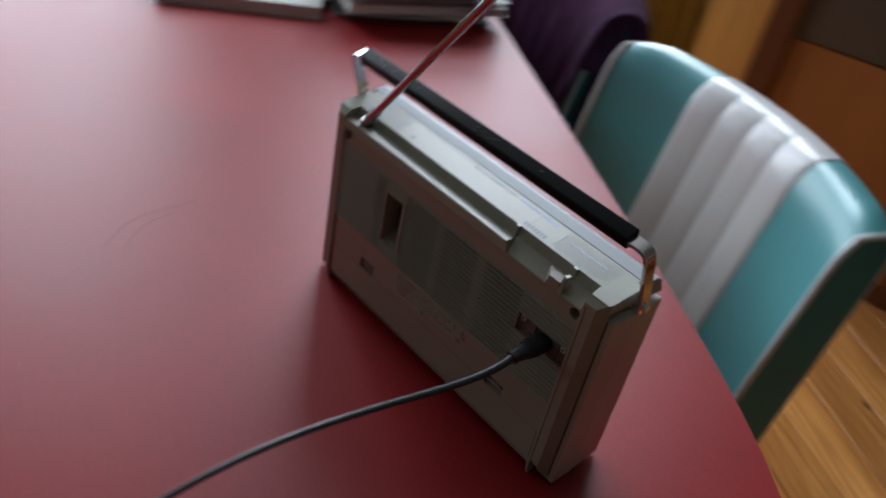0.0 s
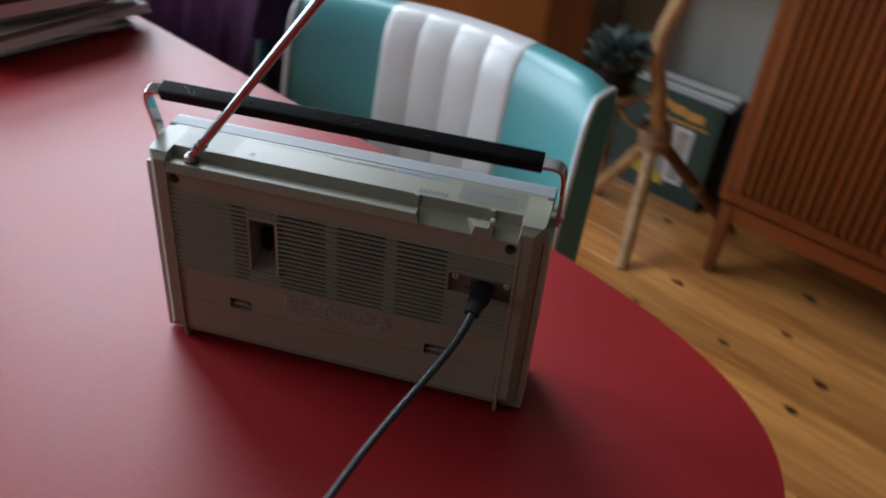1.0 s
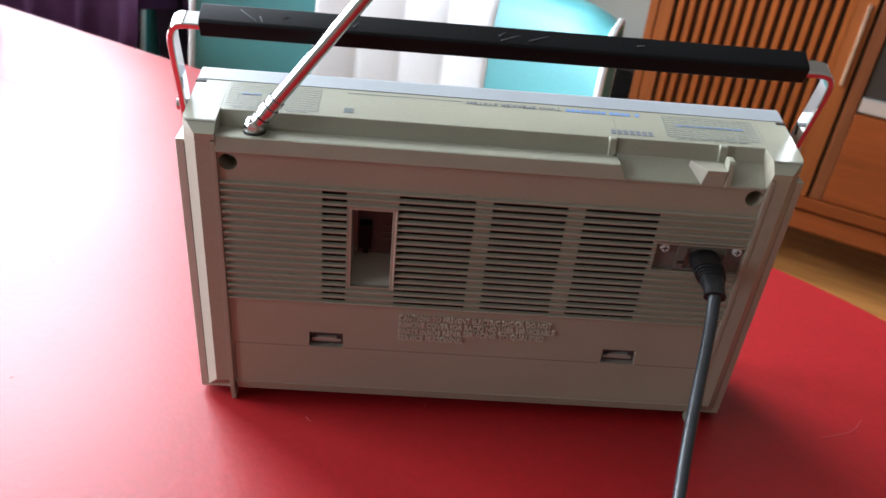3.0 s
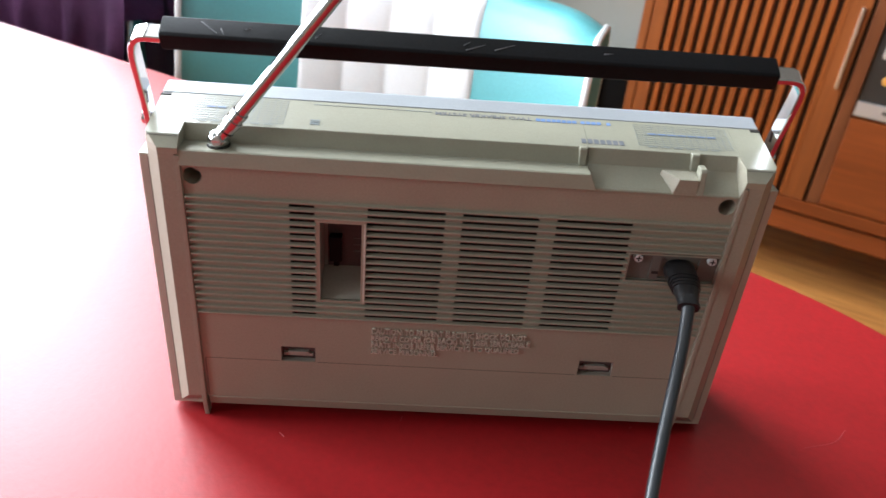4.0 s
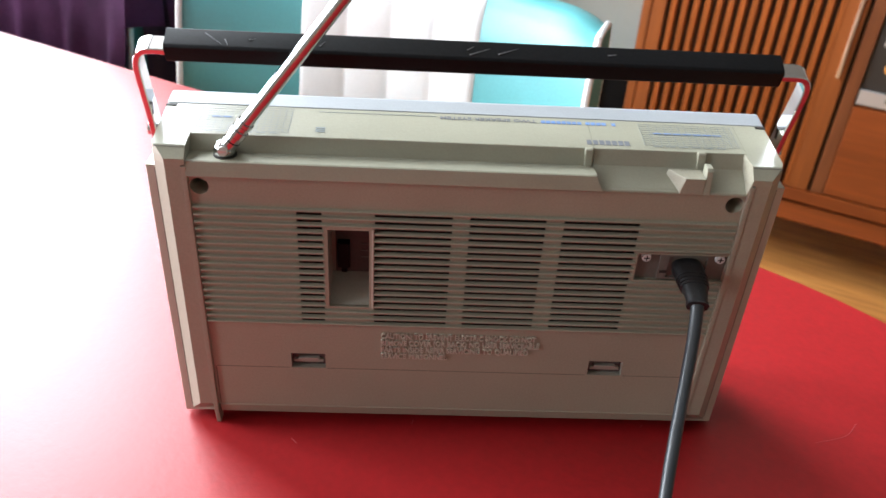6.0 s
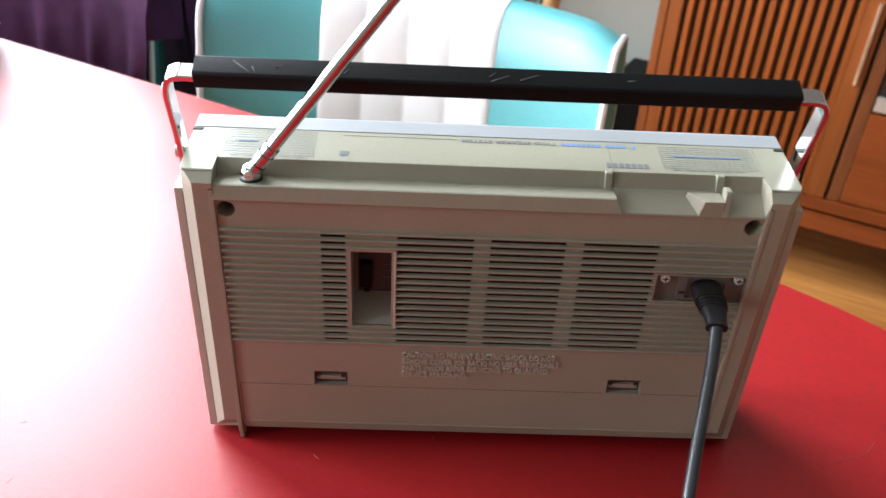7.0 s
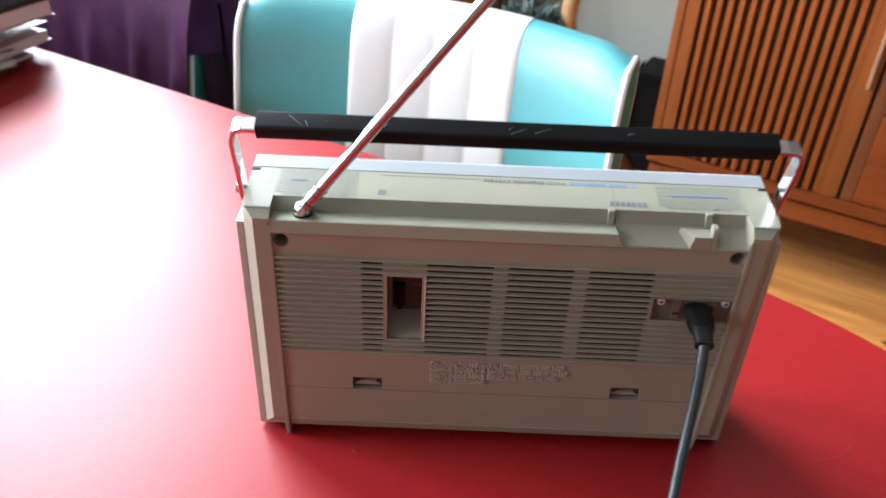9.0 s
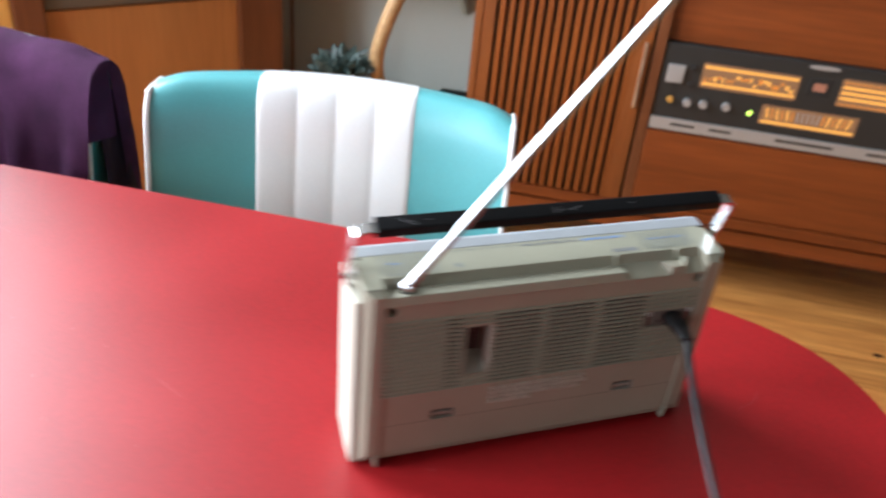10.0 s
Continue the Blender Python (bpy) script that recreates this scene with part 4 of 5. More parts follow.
# jacket over the far chair's back
jacket = thing("jacket", "purple wool jacket hung over a chair back", "jacket", ROOM @ pose(-0.892, 0.384, 0.004, 0, 0, 3))
b = bmesh.new()
nx = 60
grid = []
for i in range(nx + 1):
    s = -1 + 2 * i / nx
    fold = 0.012 * math.sin(s * 15 + 0.6) + 0.006 * math.sin(s * 29 + 1)
    col = []
    for k in range(37):
        a = k / 36
        if a < 0.42:            # the fall in front
            h = a / 0.42
            z = 0.42 + h * 0.395
            y = bow(s) - 0.062 - (1 - h) * (0.018 + fold * 1.5) - 1.6 * fold * h * (1 - h) + (z - 0.45) * 0.10
        elif a < 0.62:          # over the top
            q = (a - 0.42) / 0.20 * math.pi
            z = 0.815 + 0.067 * max(0.0, math.sin(q)) ** 0.6 + 0.002 * math.sin(s * 11)
            y = bow(s) + 0.034 - 0.049 * math.cos(q)
        else:                   # the fall behind
            h = (a - 0.62) / 0.38
            z = 0.815 - h * 0.50
            y = bow(s) + 0.083 + h * (0.03 + fold * 1.4)
        spread = 1.0 + (-0.03 * ((a - 0.62) / 0.38) if a > 0.62 else 0.0)
        x = s * (0.243 + 0.010 * math.sin(min(1.0, max(0.0, (a - 0.30) / 0.3)) * math.pi / 2) + 0.004 * math.sin(a * 20)) * (spread if s > 0 else 1.0)
        col.append(b.verts.new((x, y, z)))
    grid.append(col)
for ca, cb in zip(grid, grid[1:]):
    for k in range(36):
        b.faces.new((ca[k], ca[k + 1], cb[k + 1], cb[k]))
rim = [v.co.copy() for v in grid[-1]]
bmesh.ops.solidify(b, geom=b.faces[:], thickness=0.006)
part("jacket_body", b, PURPLE, jacket, "purple wool falling in soft folds", True)
b = bmesh.new()
g = []
end = [v.copy() for v in rim[14:28]]
for i in range(9):              # the shoulder, drawn in over the chair's end
    q = i / 8
    g.append([b.verts.new((v.x + 0.008 * math.sin(q * math.pi / 2), v.y + (0.034 - v.y) * 0.94 * q ** 1.5, v.z - 0.012 * q * q)) for v in end])
for ra, rb in zip(g, g[1:]):
    for k in range(len(end) - 1):
        b.faces.new((ra[k], ra[k + 1], rb[k + 1], rb[k]))
bmesh.ops.solidify(b, geom=b.faces[:], thickness=0.004)
part("shoulder", b, PURPLE, jacket, "rounded shoulder over the chair's corner", True)
b = bmesh.new()
g = []
for i in range(13):             # the fold hanging beside the chair's end
    h = i / 12
    z = 0.835 - 0.455 * h
    g.append([b.verts.new((0.2500 + 0.042 * h + 0.003 * math.sin(q * 0.9 + 4 * h), -0.014 + (z - 0.72) * 0.14 + (0.066 + 0.05 * h) * q / 10, z)) for q in range(11)])
for ra, rb in zip(g, g[1:]):
    for k in range(10):
        b.faces.new((ra[k], ra[k + 1], rb[k + 1], rb[k]))
bmesh.ops.solidify(b, geom=b.faces[:], thickness=0.005)
part("side_fold", b, PURPLE_SHADED, jacket, "fold beside the chair's end, in a shaded purple", True)

# ---- papers on the table ----
def sheet_stack(name, label, category, u, v, z, turn, lu, lv, h, material, bend=0.0, page=PAPER):
    ob = thing(name, label, category, ROOM @ pose(u, v, z, 0, 0, turn))
    part("page_block", box(-lu / 2 + 0.002, lu / 2 - 0.002, -lv / 2 + 0.002, lv / 2 - 0.003, 0.001, h - 0.001), page, ob)
    b = bmesh.new()
    rows_ = []
    for i in range(15):
        x = -lu / 2 + lu * i / 14
        lift = bend * max(0.0, x / lu) ** 2 * 4
        rows_.append([b.verts.new((x, y, h + dz + lift)) for y, dz in ((-lv / 2, -0.0006), (lv / 2, -0.0006), (lv / 2, 0.0006), (-lv / 2, 0.0006))])
    for a, c in zip(rows_, rows_[1:]):
        for k in range(4):
            b.faces.new((a[k], a[(k + 1) % 4], c[(k + 1) % 4], c[k]))
    b.faces.new(rows_[0][::-1])
    b.faces.new(rows_[-1])
    part("cover", b, material, ob)
    part("back_cover", box(-lu / 2, lu / 2, -lv / 2, lv / 2, 0.0, 0.0008), material, ob)
    return ob


z = T
for name, label, cat, u, v, turn, lu, lv, h, m_, bend, pg in (
        ("magazine", "curled glossy magazine lying on the red table", "magazine", -0.920, 0.122, 6, 0.245, 0.275, 0.006, COVER_DARK, 0.009, PAPER),
        ("magazine", "magazine with a green and brown cover", "magazine", -0.915, 0.118, -9, 0.225, 0.255, 0.009, COVER_GREEN, 0.012, PAPER),
        ("magazine", "pale printed magazine curling up at its end", "magazine", -0.900, 0.132, 11, 0.250, 0.280, 0.014, PAPER, 0.010, PAPER),
        ("magazine", "magazine with a green and brown cover", "magazine", -0.925, 0.125, -3, 0.210, 0.245, 0.022, COVER_GREEN, 0.004, PAPER),
        ("book", "brown bound book lying in the stack", "book", -0.872, 0.150, 2, 0.205, 0.265, 0.020, COVER_BROWN, 0.0, PAPER),
        ("magazine", "thick black magazine near the top of the stack", "magazine", -0.874, 0.148, 5, 0.210, 0.272, 0.013, COVER_DARK, 0.003, COVER_DARK),
        ("magazine", "white printed sheet on top of the stack", "paper", -0.915, 0.118, -7, 0.205, 0.268, 0.003, PAPER, 0.003, PAPER)):
    sheet_stack(name, label, cat, u, v, z, turn, lu, lv, h, m_, bend, pg)
    z += h + 0.0022
sheet_stack("book", "closed white book with a dark red underside", "book", -0.915, -0.142, T, -2.5, 0.300, 0.250, 0.020, PAPER)
sheet_stack("paper", "loose white letters lying on a book", "paper", -0.960, -0.100, T + 0.0226, 18, 0.21, 0.27, 0.003, PAPER, 0.012)
sheet_stack("paper", "printed leaflet lying on loose letters", "paper", -1.030, -0.020, T + 0.0275, -24, 0.15, 0.21, 0.002, PAPER_GREY, 0.010)

# ---- stereo console ----
CV, CU0, CU1, CZ0, CZ1, CD = 1.548, -0.305, 1.30, 0.224, 1.02, 0.46
console = thing("stereo_console", "teak console with slatted sliding doors and built-in receiver", "cabinet", ROOM)
part("side_panel", box(CU0, CU0 + 0.020, CV, CV + CD, CZ0, CZ1, 0.002), TEAK, console)
part("side_panel", box(CU1 - 0.020, CU1, CV, CV + CD, CZ0, CZ1, 0.002), TEAK, console)
part("bottom_panel", box(CU0 + 0.0202, CU1 - 0.0202, CV, CV + CD, CZ0, CZ0 + 0.030, 0.002), TEAK_U, console)
part("top_panel", box(CU0 - 0.004, CU1 + 0.004, CV - 0.006, CV + CD, CZ1, CZ1 + 0.022, 0.003), TEAK_U, console)
part("back_panel", box(CU0 + 0.020, CU1 - 0.020, CV + CD - 0.008, CV + CD, CZ0 + 0.03, CZ1), TEAK_SHADE, console)
part("partition", box(0.160, 0.180, CV + 0.022, CV + CD - 0.01, CZ0 + 0.030, CZ1), TEAK, console)
# dark sheet behind the slats, painted as the shade of their gaps
door = part("tambour_door", box(CU0 + 0.021, 0.155, CV + 0.016, CV + 0.020, CZ0 + 0.031, CZ1 - 0.002), TEAK_SHADE, console, "sliding door of upright teak slats")
part("stile", box(CU0 + 0.0205, CU0 + 0.052, CV + 0.003, CV + 0.0158, CZ0 + 0.031, CZ1 - 0.002, 0.0015), TEAK, door)
part("stile", box(0.106, 0.150, CV + 0.003, CV + 0.0158, CZ0 + 0.031, CZ1 - 0.002, 0.0015), TEAK, door)
slat_x0, slat_p = CU0 + 0.0605, 0.0243
slat_me = mesh_of("slat", prism([(-0.0068, 0.0158), (-0.0074, 0.007), (-0.0045, 0.0022), (0.0045, 0.0022), (0.0074, 0.007), (0.0068, 0.0158)], 2, CZ0 + 0.034, CZ1 - 0.004), TEAK_SLAT, True)
for k in range(15):
    ob = new("slat", slat_me)
    ob.parent = door
    ob.location = (slat_x0 + 0.009 + k * slat_p, CV, 0)
part("door_handle", box(0.1330, 0.1400, CV - 0.005, CV + 0.004, 0.528, 0.700, 0.0018), STEEL, door, "narrow upright metal door pull")
part("opening_post", box(0.1580, 0.1840, CV + 0.006, CV + 0.0218, CZ0 + 0.031, CZ1 - 0.002, 0.0015), BROWN_WOOD, console)
part("lower_flap", box(0.1850, CU1 - 0.0210, CV + 0.004, CV + 0.020, CZ0 + 0.034, 0.472, 0.002), TEAK_U, console, "plain teak panel under the receiver")
part("upper_flap", box(0.1850, CU1 - 0.0210, CV + 0.032, CV + 0.048, 0.708, CZ1 - 0.003, 0.002), TEAK_U, console, "plain teak panel over the receiver")
part("inner_wall", box(0.812, 0.830, CV + 0.010, CV + 0.30, 0.474, 0.714), TEAK, console)
part("flap_filler", box(0.831, CU1 - 0.021, CV + 0.004, CV + 0.020, 0.474, 0.714), TEAK_U, console)
base_ = part("base_frame", absorb(absorb(box(CU0 + 0.012, CU1 - 0.012, CV + 0.008, CV + 0.030, 0.168, 0.214, 0.002), box(CU0 + 0.012, CU0 + 0.034, CV + 0.030, CV + CD - 0.03, 0.168, 0.214, 0.002)), box(CU0 + 0.03, CU1 - 0.03, CV + 0.04, CV + 0.06, 0.212, CZ0 - 0.001)), TEAK_U, console, "low teak base frame")
for u in (CU0 + 0.010, CU1 - 0.046):
    for v, d in ((CV + 0.004, -0.012), (CV + CD - 0.05, 0.012)):
        b = prism([(u, v), (u + 0.036, v), (u + 0.036, v + 0.036), (u, v + 0.036)], 2, 0.0, 0.214, 0.002)
        for q in b.verts:
            if q.co.z < 0.1:
                q.co.x = u + 0.018 + (q.co.x - u - 0.018) * 0.68
                q.co.y = v + 0.018 + (q.co.y - v - 0.018) * 0.68 + d
        part("leg", b, TEAK, base_)

receiver = thing("stereo_receiver", "dark grey stereo receiver with glowing amber dials", "receiver", ROOM)
RV = CV + 0.012
part("case", box(0.186, 0.806, RV + 0.004, RV + 0.28, 0.476, 0.706, 0.002), FACE_GREY, receiver)
face = part("front_plate", box(0.188, 0.804, RV, RV + 0.005, 0.512, 0.704, 0.0012), FACE_GREY, receiver, "dark grey metal front")
strip = part("silver_strip", box(0.187, 0.805, RV - 0.004, RV + 0.005, 0.478, 0.510, 0.0012), FACE_SILVER, receiver, "silver strip with small push buttons")
for x0, x1 in ((0.240, 0.302), (0.340, 0.396), (0.508, 0.652), (0.735, 0.790)):
    part("legend", box(x0, x1, RV - 0.0046, RV - 0.0039, 0.492, 0.499), FACE_GREY, strip)
part("power_button", box(0.202, 0.244, RV - 0.009, RV + 0.001, 0.608, 0.654, 0.002), FACE_SILVER, face, "square silver push button")
for z in (0.606, 0.651):
    part("small_knob", rod((0.266, RV + 0.001, z), (0.266, RV - 0.008, z), 0.0070, 0.0062, 18), INSIDE, face, smooth=True)
for x, z, m_ in ((0.224, 0.562, ORANGE_INK), (0.268, 0.560, FACE_SILVER), (0.309, 0.561, FACE_SILVER), (0.366, 0.564, FACE_SILVER)):
    r = 0.0075 if m_ is ORANGE_INK else 0.0105
    part("knob", rod((x, RV + 0.001, z), (x, RV - 0.012, z), r, r * 0.92, 20), m_, face, "" if m_ is FACE_SILVER else "small copper jack socket", smooth=True)
part("indicator", rod((0.427, RV + 0.001, 0.556), (0.427, RV - 0.003, 0.556), 0.0055, n=14), LED_GREEN, face, "green indicator lamp")
part("maker_plate", prism([(0.535 + 0.036 + 0.038 * math.cos(a), 0.697 + 0.0055 * math.sin(a)) for a in [2 * math.pi * k / 20 for k in range(20)]], 1, RV - 0.002, RV + 0.001), FACE_SILVER, face)
wnd = part("counter_window", box(0.546, 0.600, RV - 0.0012, RV + 0.001, 0.624, 0.670, 0.001), INSIDE, face)
part("counter_glow", box(0.558, 0.588, RV - 0.0020, RV - 0.0013, 0.637, 0.657), LED_RED, wnd)


def dial(x0, x1, z0, z1, lines, hot):
    d = part("dial", box(x0, x1, RV - 0.0012, RV + 0.001, z0, z1, 0.001), DIAL_DIM, face, "lit amber scale")
    for k, zz in enumerate(lines):
        part("scale_band", box(x0 + 0.004, x1 - 0.004, RV - 0.0018, RV - 0.0013, zz, zz + (0.0065 if k in hot else 0.003)), DIAL_HOT if k in hot else DIAL, d)
    return d


d1 = dial(0.288, 0.524, 0.604, 0.668, (0.612, 0.655), (0, 1))
rng = random.Random(31)
for k in range(20):
    x, zz = 0.296 + k * 0.0110, 0.621 + rng.uniform(0.0, 0.016)
    part("scale_mark", box(x, x + rng.uniform(0.004, 0.0095), RV - 0.0018, RV - 0.0013, zz, zz + rng.uniform(0.006, 0.015)), DIAL_HOT if rng.random() < 0.45 else DIAL, d1)
dial(0.622, 0.790, 0.608, 0.678, (0.612, 0.626, 0.640, 0.654, 0.668), (1, 2, 3))
d3 = dial(0.454, 0.690, 0.533, 0.584, (0.537,), (0,))
for k in range(17):
    x = 0.470 + k * 0.0122
    dim = 6 <= k <= 10
    b = prism([(x, 0.549), (x + 0.0045, 0.549), (x + 0.0045 + 0.0007 * (k - 8), 0.577), (x + 0.0007 * (k - 8), 0.577)], 1, RV - 0.0018, RV - 0.0013)
    part("scale_mark", b, FACE_SILVER if dim else (DIAL if k % 2 else DIAL_HOT), d3)

# ---- sideboard set across the corner ----
corner = Vector((-1.358, 1.291, 0))
side = thing("sideboard", "tall brown wooden cupboard with an orange plywood door panel", "cupboard", ROOM @ Matrix.Translation(corner) @ pose(0, 0, 0, 0, 0, 45.0))
part("panel", box(0.0, 0.505, 0.012, 0.024, 0.06, 0.628, 0.001), OAK, side, "flat orange plywood panel")
part("post", box(-0.075, -0.001, -0.012, 0.040, 0.0, 2.10, 0.006), BROWN_WOOD, side)
part("post", box(0.506, 0.640, -0.006, 0.060, 0.0, 2.10, 0.006), BROWN_WOOD, side)
part("drawer_front", box(0.0, 0.505, 0.006, 0.024, 0.634, 0.800, 0.003), GREY_WOOD, side, "dull grey-brown drawer front")
knob = part("drawer_knob", lathe([(0.004, 0), (0.004, 0.006), (0.009, 0.012), (0.009, 0.016), (0.004, 0.019)], 16, at=(0, 0, 0)), INSIDE, side)
knob.matrix_basis = pose(0.397, 0.006, 0.722, 90, 0, 0)
part("rail", box(0.0, 0.505, 0.000, 0.030, 0.802, 0.850, 0.004), BROWN_WOOD, side)
part("upper_panel", box(0.0, 0.505, 0.012, 0.024, 0.851, 2.099, 0.001), OAK, side)
part("rail", box(-0.075, 0.640, -0.006, 0.045, 2.101, 2.16, 0.006), BROWN_WOOD, side)
part("plinth", box(0.0, 0.505, 0.004, 0.030, 0.0, 0.058, 0.003), BROWN_WOOD, side)
part("left_leaf", box(-0.235, -0.077, -0.004, 0.020, 0.0, 2.10, 0.004), HONEY, side, "honey-coloured wooden leaf beside the post")
part("carcass", box(-0.075, 0.635, 0.062, 0.435, 0.0, 2.10), BROWN_WOOD, side)
part("top_board", box(-0.085, 0.650, -0.014, 0.437, 2.161, 2.185, 0.004), BROWN_WOOD, side)

# ---- heating pipe ----
whole("heating_pipe", rod((-0.985, V1 - 0.030, 0.0), (-0.985, V1 - 0.030, CEIL), 0.006, n=12), BROWN_WOOD, "thin brown painted pipe running up the wall", "pipe", ROOM, smooth=True)

# ---- shelf under the wall, and what stands on it ----
shelf = thing("wall_shelf", "pale green painted wooden shelf fixed to the wall", "shelf", ROOM)
part("board", box(-0.90, CU0 - 0.012, 1.840, V1 - 0.001, 0.676, 0.700, 0.003), SILL, shelf)
for u in (-0.82, -0.42):
    part("bracket", prism([(V1 - 0.001, 0.675), (1.90, 0.675), (V1 - 0.001, 0.56)], 0, u, u + 0.018), SILL, shelf)


def plant_leaves(bm, centre, count, radius, height, size, rng, droop=0.2, width=0.62, low=0.0):
    """Pointed fleshy leaves that leave one middle in all directions."""
    for _ in range(count):
        a, lift = rng.uniform(0, 2 * math.pi), rng.uniform(low, 1.4)
        d = Vector((math.cos(a), math.sin(a), lift)).normalized()
        start = Vector(centre) + Vector((d.x * radius * 0.35 * rng.random(), d.y * radius * 0.35 * rng.random(), height * rng.random() * 0.5))
        ln = size * rng.uniform(0.7, 1.25)
        tip = start + d * radius * rng.uniform(0.6, 1.0) + Vector((0, 0, -droop * radius * rng.random()))
        out = (tip - start).normalized()
        side_ = out.cross(Vector((0, 0, 1)))
        side_ = side_.normalized() if side_.length > 1e-3 else Vector((1, 0, 0))
        over = side_.cross(out)
        p0_ = tip - out * ln
        w = ln * width * 0.5
        vs = [bm.verts.new(q) for q in (p0_, p0_ + out * ln * 0.5 + side_ * w - over * w * 0.3, tip, p0_ + out * ln * 0.5 - side_ * w - over * w * 0.3, p0_ + out * ln * 0.5 + over * w * 0.5)]
        under = bm.verts.new(p0_ + out * ln * 0.5 - over * w * 0.8)
        for i in range(4):
            bm.faces.new((vs[i], vs[(i + 1) % 4], vs[4]))
            bm.faces.new((vs[(i + 1) % 4], vs[i], under))
    return bm


def pot_plant(name, label, u, v, z, r, h, leaf, count, rng, size=0.035, rad=0.09, pot_mat=POT, up=0.95, droop=0.2, low=0.0):
    ob = thing(name, label, "plant", ROOM @ pose(u, v, z))
    part("pot", lathe([(r * 0.74, 0), (r * 0.78, 0.003), (r, h * 0.92), (r * 1.05, h * 0.92), (r * 1.05, h), (r * 0.93, h), (r * 0.90, h * 0.86)], 28), pot_mat, ob, smooth=True)
    part("soil", lathe([(r * 0.89, h * 0.84), (r * 0.89, h * 0.88), (r * 0.4, h * 0.92)], 20), SOIL, ob)
    b = bmesh.new()
    for k in range(7):
        a = k * 2.4
        p = Vector((r * 0.4 * math.cos(a), r * 0.4 * math.sin(a), h * 0.86))
        rod(p, p + Vector((math.cos(a) * rad * 0.4, math.sin(a) * rad * 0.4, rad * 0.5)), 0.0022, 0.0015, 6, bm=b)
    part("stems", b, leaf, ob)
    part("leaves", plant_leaves(bmesh.new(), (0, 0, h * up), count, rad, rad * 0.7, size, rng, droop, low=low), leaf, ob)
    return ob


rng = random.Random(4)
pot_plant("potted_plant", "leafy green plant in a dark pot", -0.52, 1.945, 0.700, 0.055, 0.075, LEAF_LIGHT, 200, rng, 0.052, 0.165, droop=0.7)
pot_plant("potted_plant", "trailing green plant in a dark pot", -0.75, 1.950, 0.700, 0.045, 0.065, LEAF_LIGHT, 130, rng, 0.050, 0.13, droop=0.6)
whole("vase", lathe([(0.030, 0), (0.036, 0.006), (0.044, 0.13), (0.041, 0.13), (0.034, 0.010)], 28), LIME, "lime green glazed vase on the shelf", "vase", ROOM @ pose(-0.375, 1.930, 0.700), smooth=True)

# ---- records on the floor ----
def sleeve(label, v, w, h, th, material, lean):
    ob = thing("record_sleeve", label, "record", ROOM @ pose(-0.620, v, 0.0, lean, 0, 0.8), "records against the wall")
    part("sleeve", box(-w / 2, w / 2, 0, th, 0.0, h, 0.0006), material, ob)
    return ob


rng = random.Random(8)
front = sleeve("dark green boxed record set with orange script", 1.800, 0.325, 0.330, 0.020, SLEEVE_GREEN, -3)
for x0, x1, z, hh in ((-0.085, -0.045, 0.272, 0.030), (-0.040, 0.000, 0.282, 0.026), (0.004, 0.050, 0.274, 0.028), (0.054, 0.110, 0.268, 0.026), (-0.06, 0.13, 0.250, 0.007)):
    part("title_bar", box(x0, x1, -0.0012, 0.0004, z, z + hh, 0.0005), ORANGE_INK, front)
part("picture", box(-0.075, 0.080, -0.0010, 0.0004, 0.070, 0.240), PAPER_GREY, front, "grey cover picture")
part("picture_frame", pierced(0.030, 0.092, 0.060, 0.240, -0.0016, 0.0004, [(0.040, 0.082, 0.070, 0.230)]), PAPER, front)
part("picture_base", prism([(-0.090, 0.055), (-0.060, 0.095), (0.010, 0.080), (0.040, 0.048), (0.020, 0.040), (-0.05, 0.050)], 1, -0.0020, 0.0004), YELLOW_INK, front)
v = 1.823
for k in range(16):
    th = rng.choice((0.004, 0.006, 0.009))
    sleeve("record sleeve standing in a row against the wall", v, 0.313, 0.330 + rng.uniform(-0.012, 0.014), th, SLEEVES[k % 5] if k % 3 else SLEEVES[3], -3)
    v += th + 0.0015

# black box with a lid, added to fill the dark space beside the sleeves
case = thing("record_case", "black box added to darken the space between the sleeves and the console", "case", ROOM)
part("body", box(-0.452, -0.318, 1.842, 1.990, 0.0, 0.318, 0.004), MATT_BLACK, case)
part("lid", box(-0.453, -0.317, 1.841, 1.991, 0.3185, 0.332, 0.003), MATT_BLACK, case)

# ---- rattan plant stand ----
stand = thing("plant_stand", "rattan plant stand on three splayed legs", "plant stand", ROOM)
J = Vector((-0.528, 1.565, 0.305))
for foot, bulge in ((Vector((-0.438, 1.372, 0.0)), 0.0), (Vector((-0.735, 1.660, 0.0)), 0.0), (Vector((-0.335, 1.800, 0.0)), 0.0)):
    d = (foot - J)
    pts = smooth_line([J - d * 0.12, J + d * 0.4, J + d * 0.95 - Vector((0, 0, 0)), foot], 6)
    leg = part("leg", sweep(pts, circle(0.0175, 10)), SHADED_CANE if foot.y > 1.7 else BAMBOO, stand, "cane leg in a shaded brown" if foot.y > 1.7 else "", smooth=True)
    q = J + d * 0.52
    part("node", sweep([q - d * 0.02, q + d * 0.02], circle(0.0192, 12)), WRAP, leg, smooth=True)
pole_pts = smooth_line([J + Vector((0.005, 0.0, -0.02)), (-0.528, 1.530, 0.43), (-0.548, 1.50, 0.57), (-0.500, 1.50, 0.735), (-0.420, 1.52, 0.90), (-0.35, 1.54, 1.06)], 8)
part("pole", sweep(pole_pts, circle(0.0195, 12)), BAMBOO, stand, "curved bamboo pole", True)
b = bmesh.new()
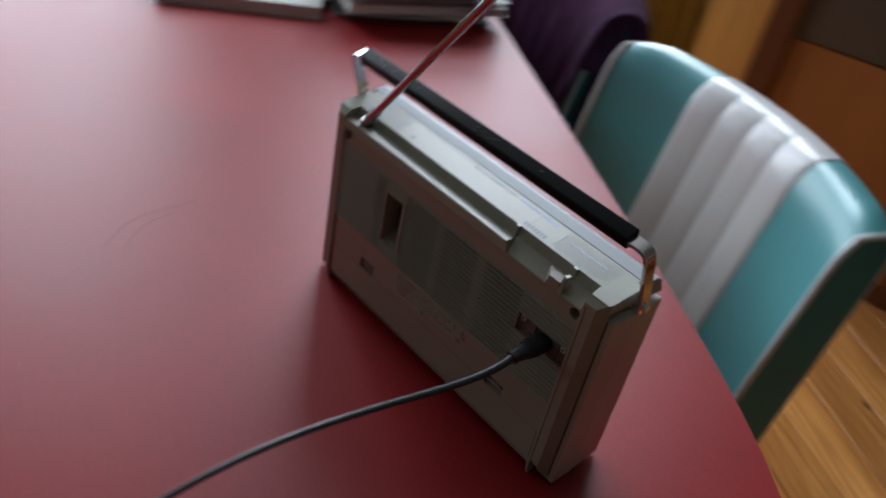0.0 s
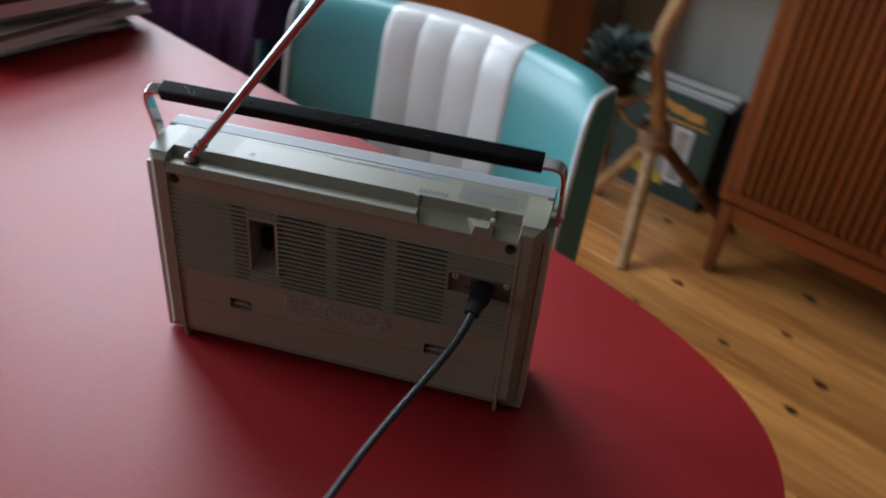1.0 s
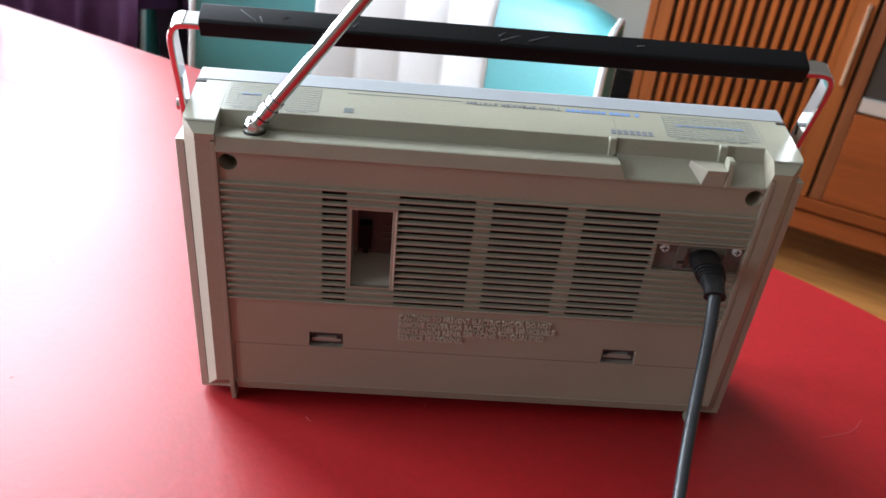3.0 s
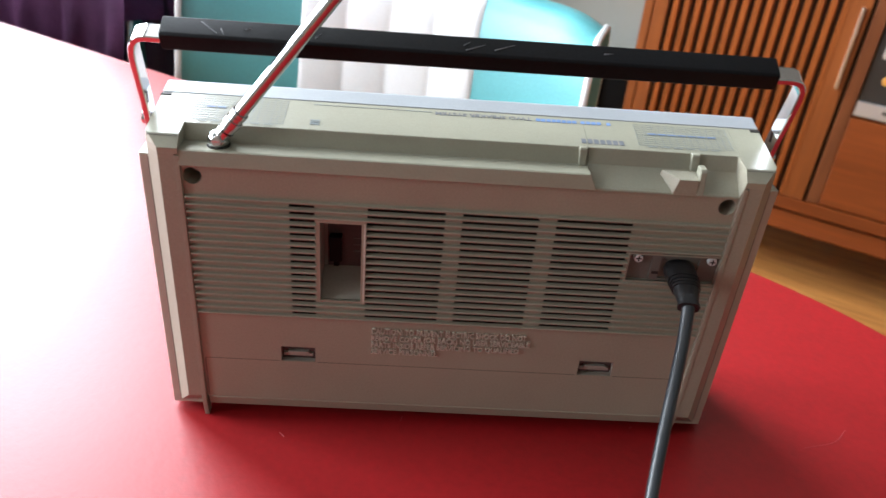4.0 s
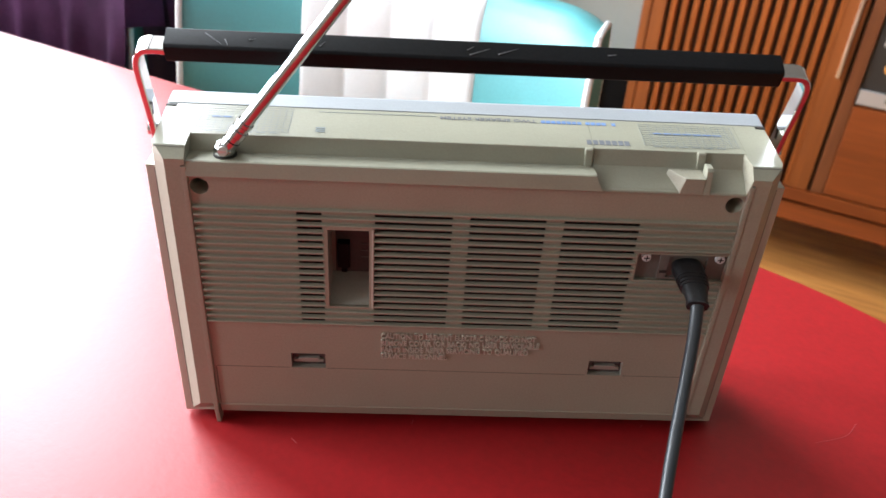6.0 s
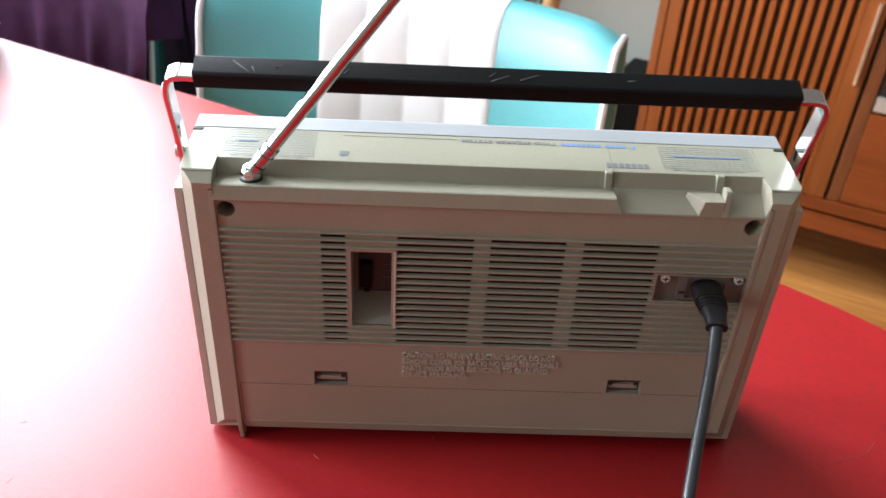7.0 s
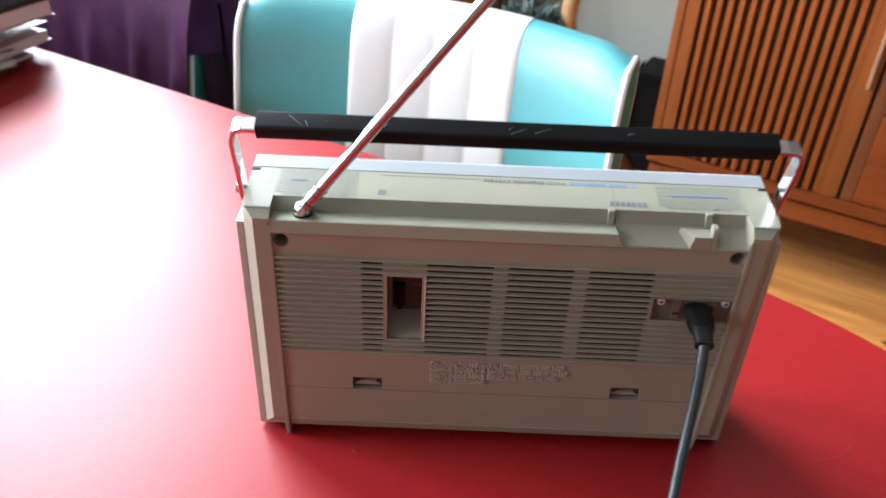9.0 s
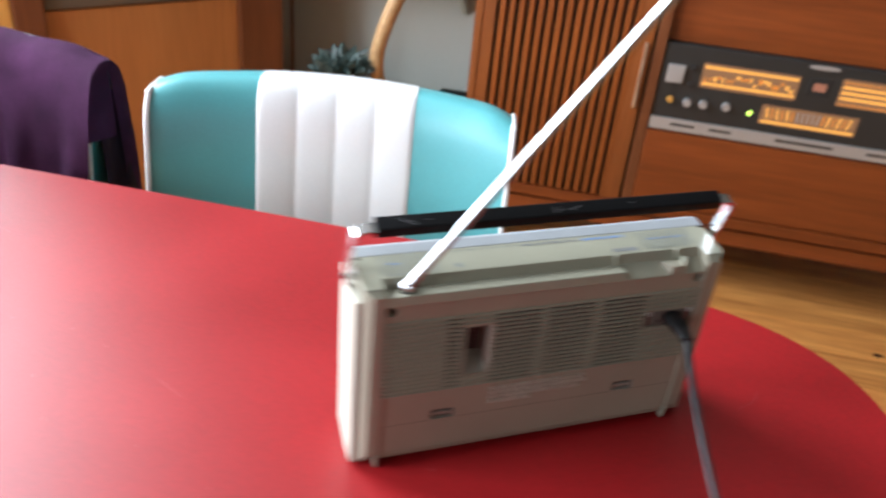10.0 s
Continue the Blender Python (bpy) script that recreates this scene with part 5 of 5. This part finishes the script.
for k in range(9):
    z = -0.035 + k * 0.0085
    r = 0.044 - abs(k - 4) * 0.0018
    sweep([J + Vector((r * math.cos(a), r * math.sin(a), z + 0.006 * math.sin(a + k))) for a in [2 * math.pi * i / 20 for i in range(21)]], circle(0.0046, 6), bm=b)
part("cane_wrap", b, WRAP, stand, "wound cane binding at the joint", True)
PC = Vector((-0.632, 1.462, 0.0))
for zz in (0.418, 0.428):
    part("pot_ring", sweep([PC + Vector((0.062 * math.cos(a), 0.062 * math.sin(a), zz)) for a in [2 * math.pi * i / 28 for i in range(29)]], circle(0.0052, 8)), BAMBOO, stand, smooth=True)
part("ring_arm", sweep(smooth_line([(-0.530, 1.525, 0.425), (-0.560, 1.50, 0.420), PC + Vector((0.06, 0.02, 0.418))], 5), circle(0.0060, 8)), BAMBOO, stand, smooth=True)
part("ring_brace", sweep(smooth_line([J + Vector((-0.02, 0.0, 0.0)), J + Vector((-0.07, -0.03, 0.02)), PC + Vector((0.0, 0.03, 0.385)), PC + Vector((0.0, -0.05, 0.400))], 6), circle(0.0052, 8)), BAMBOO, stand, smooth=True)
pot_plant("succulent", "dark grey-green succulent in a black pot", PC.x, PC.y, 0.392, 0.058, 0.104, LEAF, 240, rng, 0.042, 0.088, up=1.08, droop=0.05, low=0.12)

# ---- floor ----
floor = whole("floor", box(U0, U1, V0, V1, -0.06, -0.004), PINE_GAP, "varnished pine plank floor with dark knots", "floor", ROOM, kind="structure")
rng = random.Random(11)
WID = 0.1275
v = V0
k = 0
while v < V1 - 0.01:
    w = min(WID, V1 - v)
    u = U0
    cuts = [U0, rng.uniform(-1.2, 1.6), U1] if (v < 0.6) else [U0, (-1.15 if k % 2 else 1.35), U1]
    for a, c in zip(cuts, cuts[1:]):
        b = box(-(c - a) / 2, (c - a) / 2, 0.0012, w - 0.0012, -0.02, 0.0, 0.0007, 1)
        ob = new("plank", mesh_of("plank", b, PINE))
        ob.parent = floor
        ob.location = ((a + c) / 2, v, 0)
    v += WID
    k += 1
for u, v, r in ((-0.483, 1.693, 0.016), (-0.298, 1.438, 0.017), (-0.095, 1.305, 0.015), (0.0, 1.457, 0.015), (0.135, 1.342, 0.018), (0.122, 1.209, 0.016), (-0.024, 1.657, 0.020), (-0.33, 1.279, 0.010), (-0.087, 1.181, 0.012), (0.358, 1.272, 0.013), (0.389, 1.114, 0.013), (0.364, 1.419, 0.016), (0.62, 1.30, 0.015), (0.75, 1.12, 0.017), (0.55, 0.98, 0.015), (0.25, 0.98, 0.012), (0.9, 1.40, 0.014), (-0.62, 1.36, 0.013), (0.72, 0.80, 0.015), (0.45, 0.66, 0.014)):
    r *= 0.82
    pts = [(u + r * 1.25 * (1 + 0.18 * math.sin(3 * a + u * 50)) * math.cos(a), v + r * 0.72 * (1 + 0.15 * math.sin(2 * a + v * 40)) * math.sin(a)) for a in [2 * math.pi * i / 18 for i in range(18)]]
    part("knot", prism(pts, 2, -0.001, 0.0006), KNOT, floor)
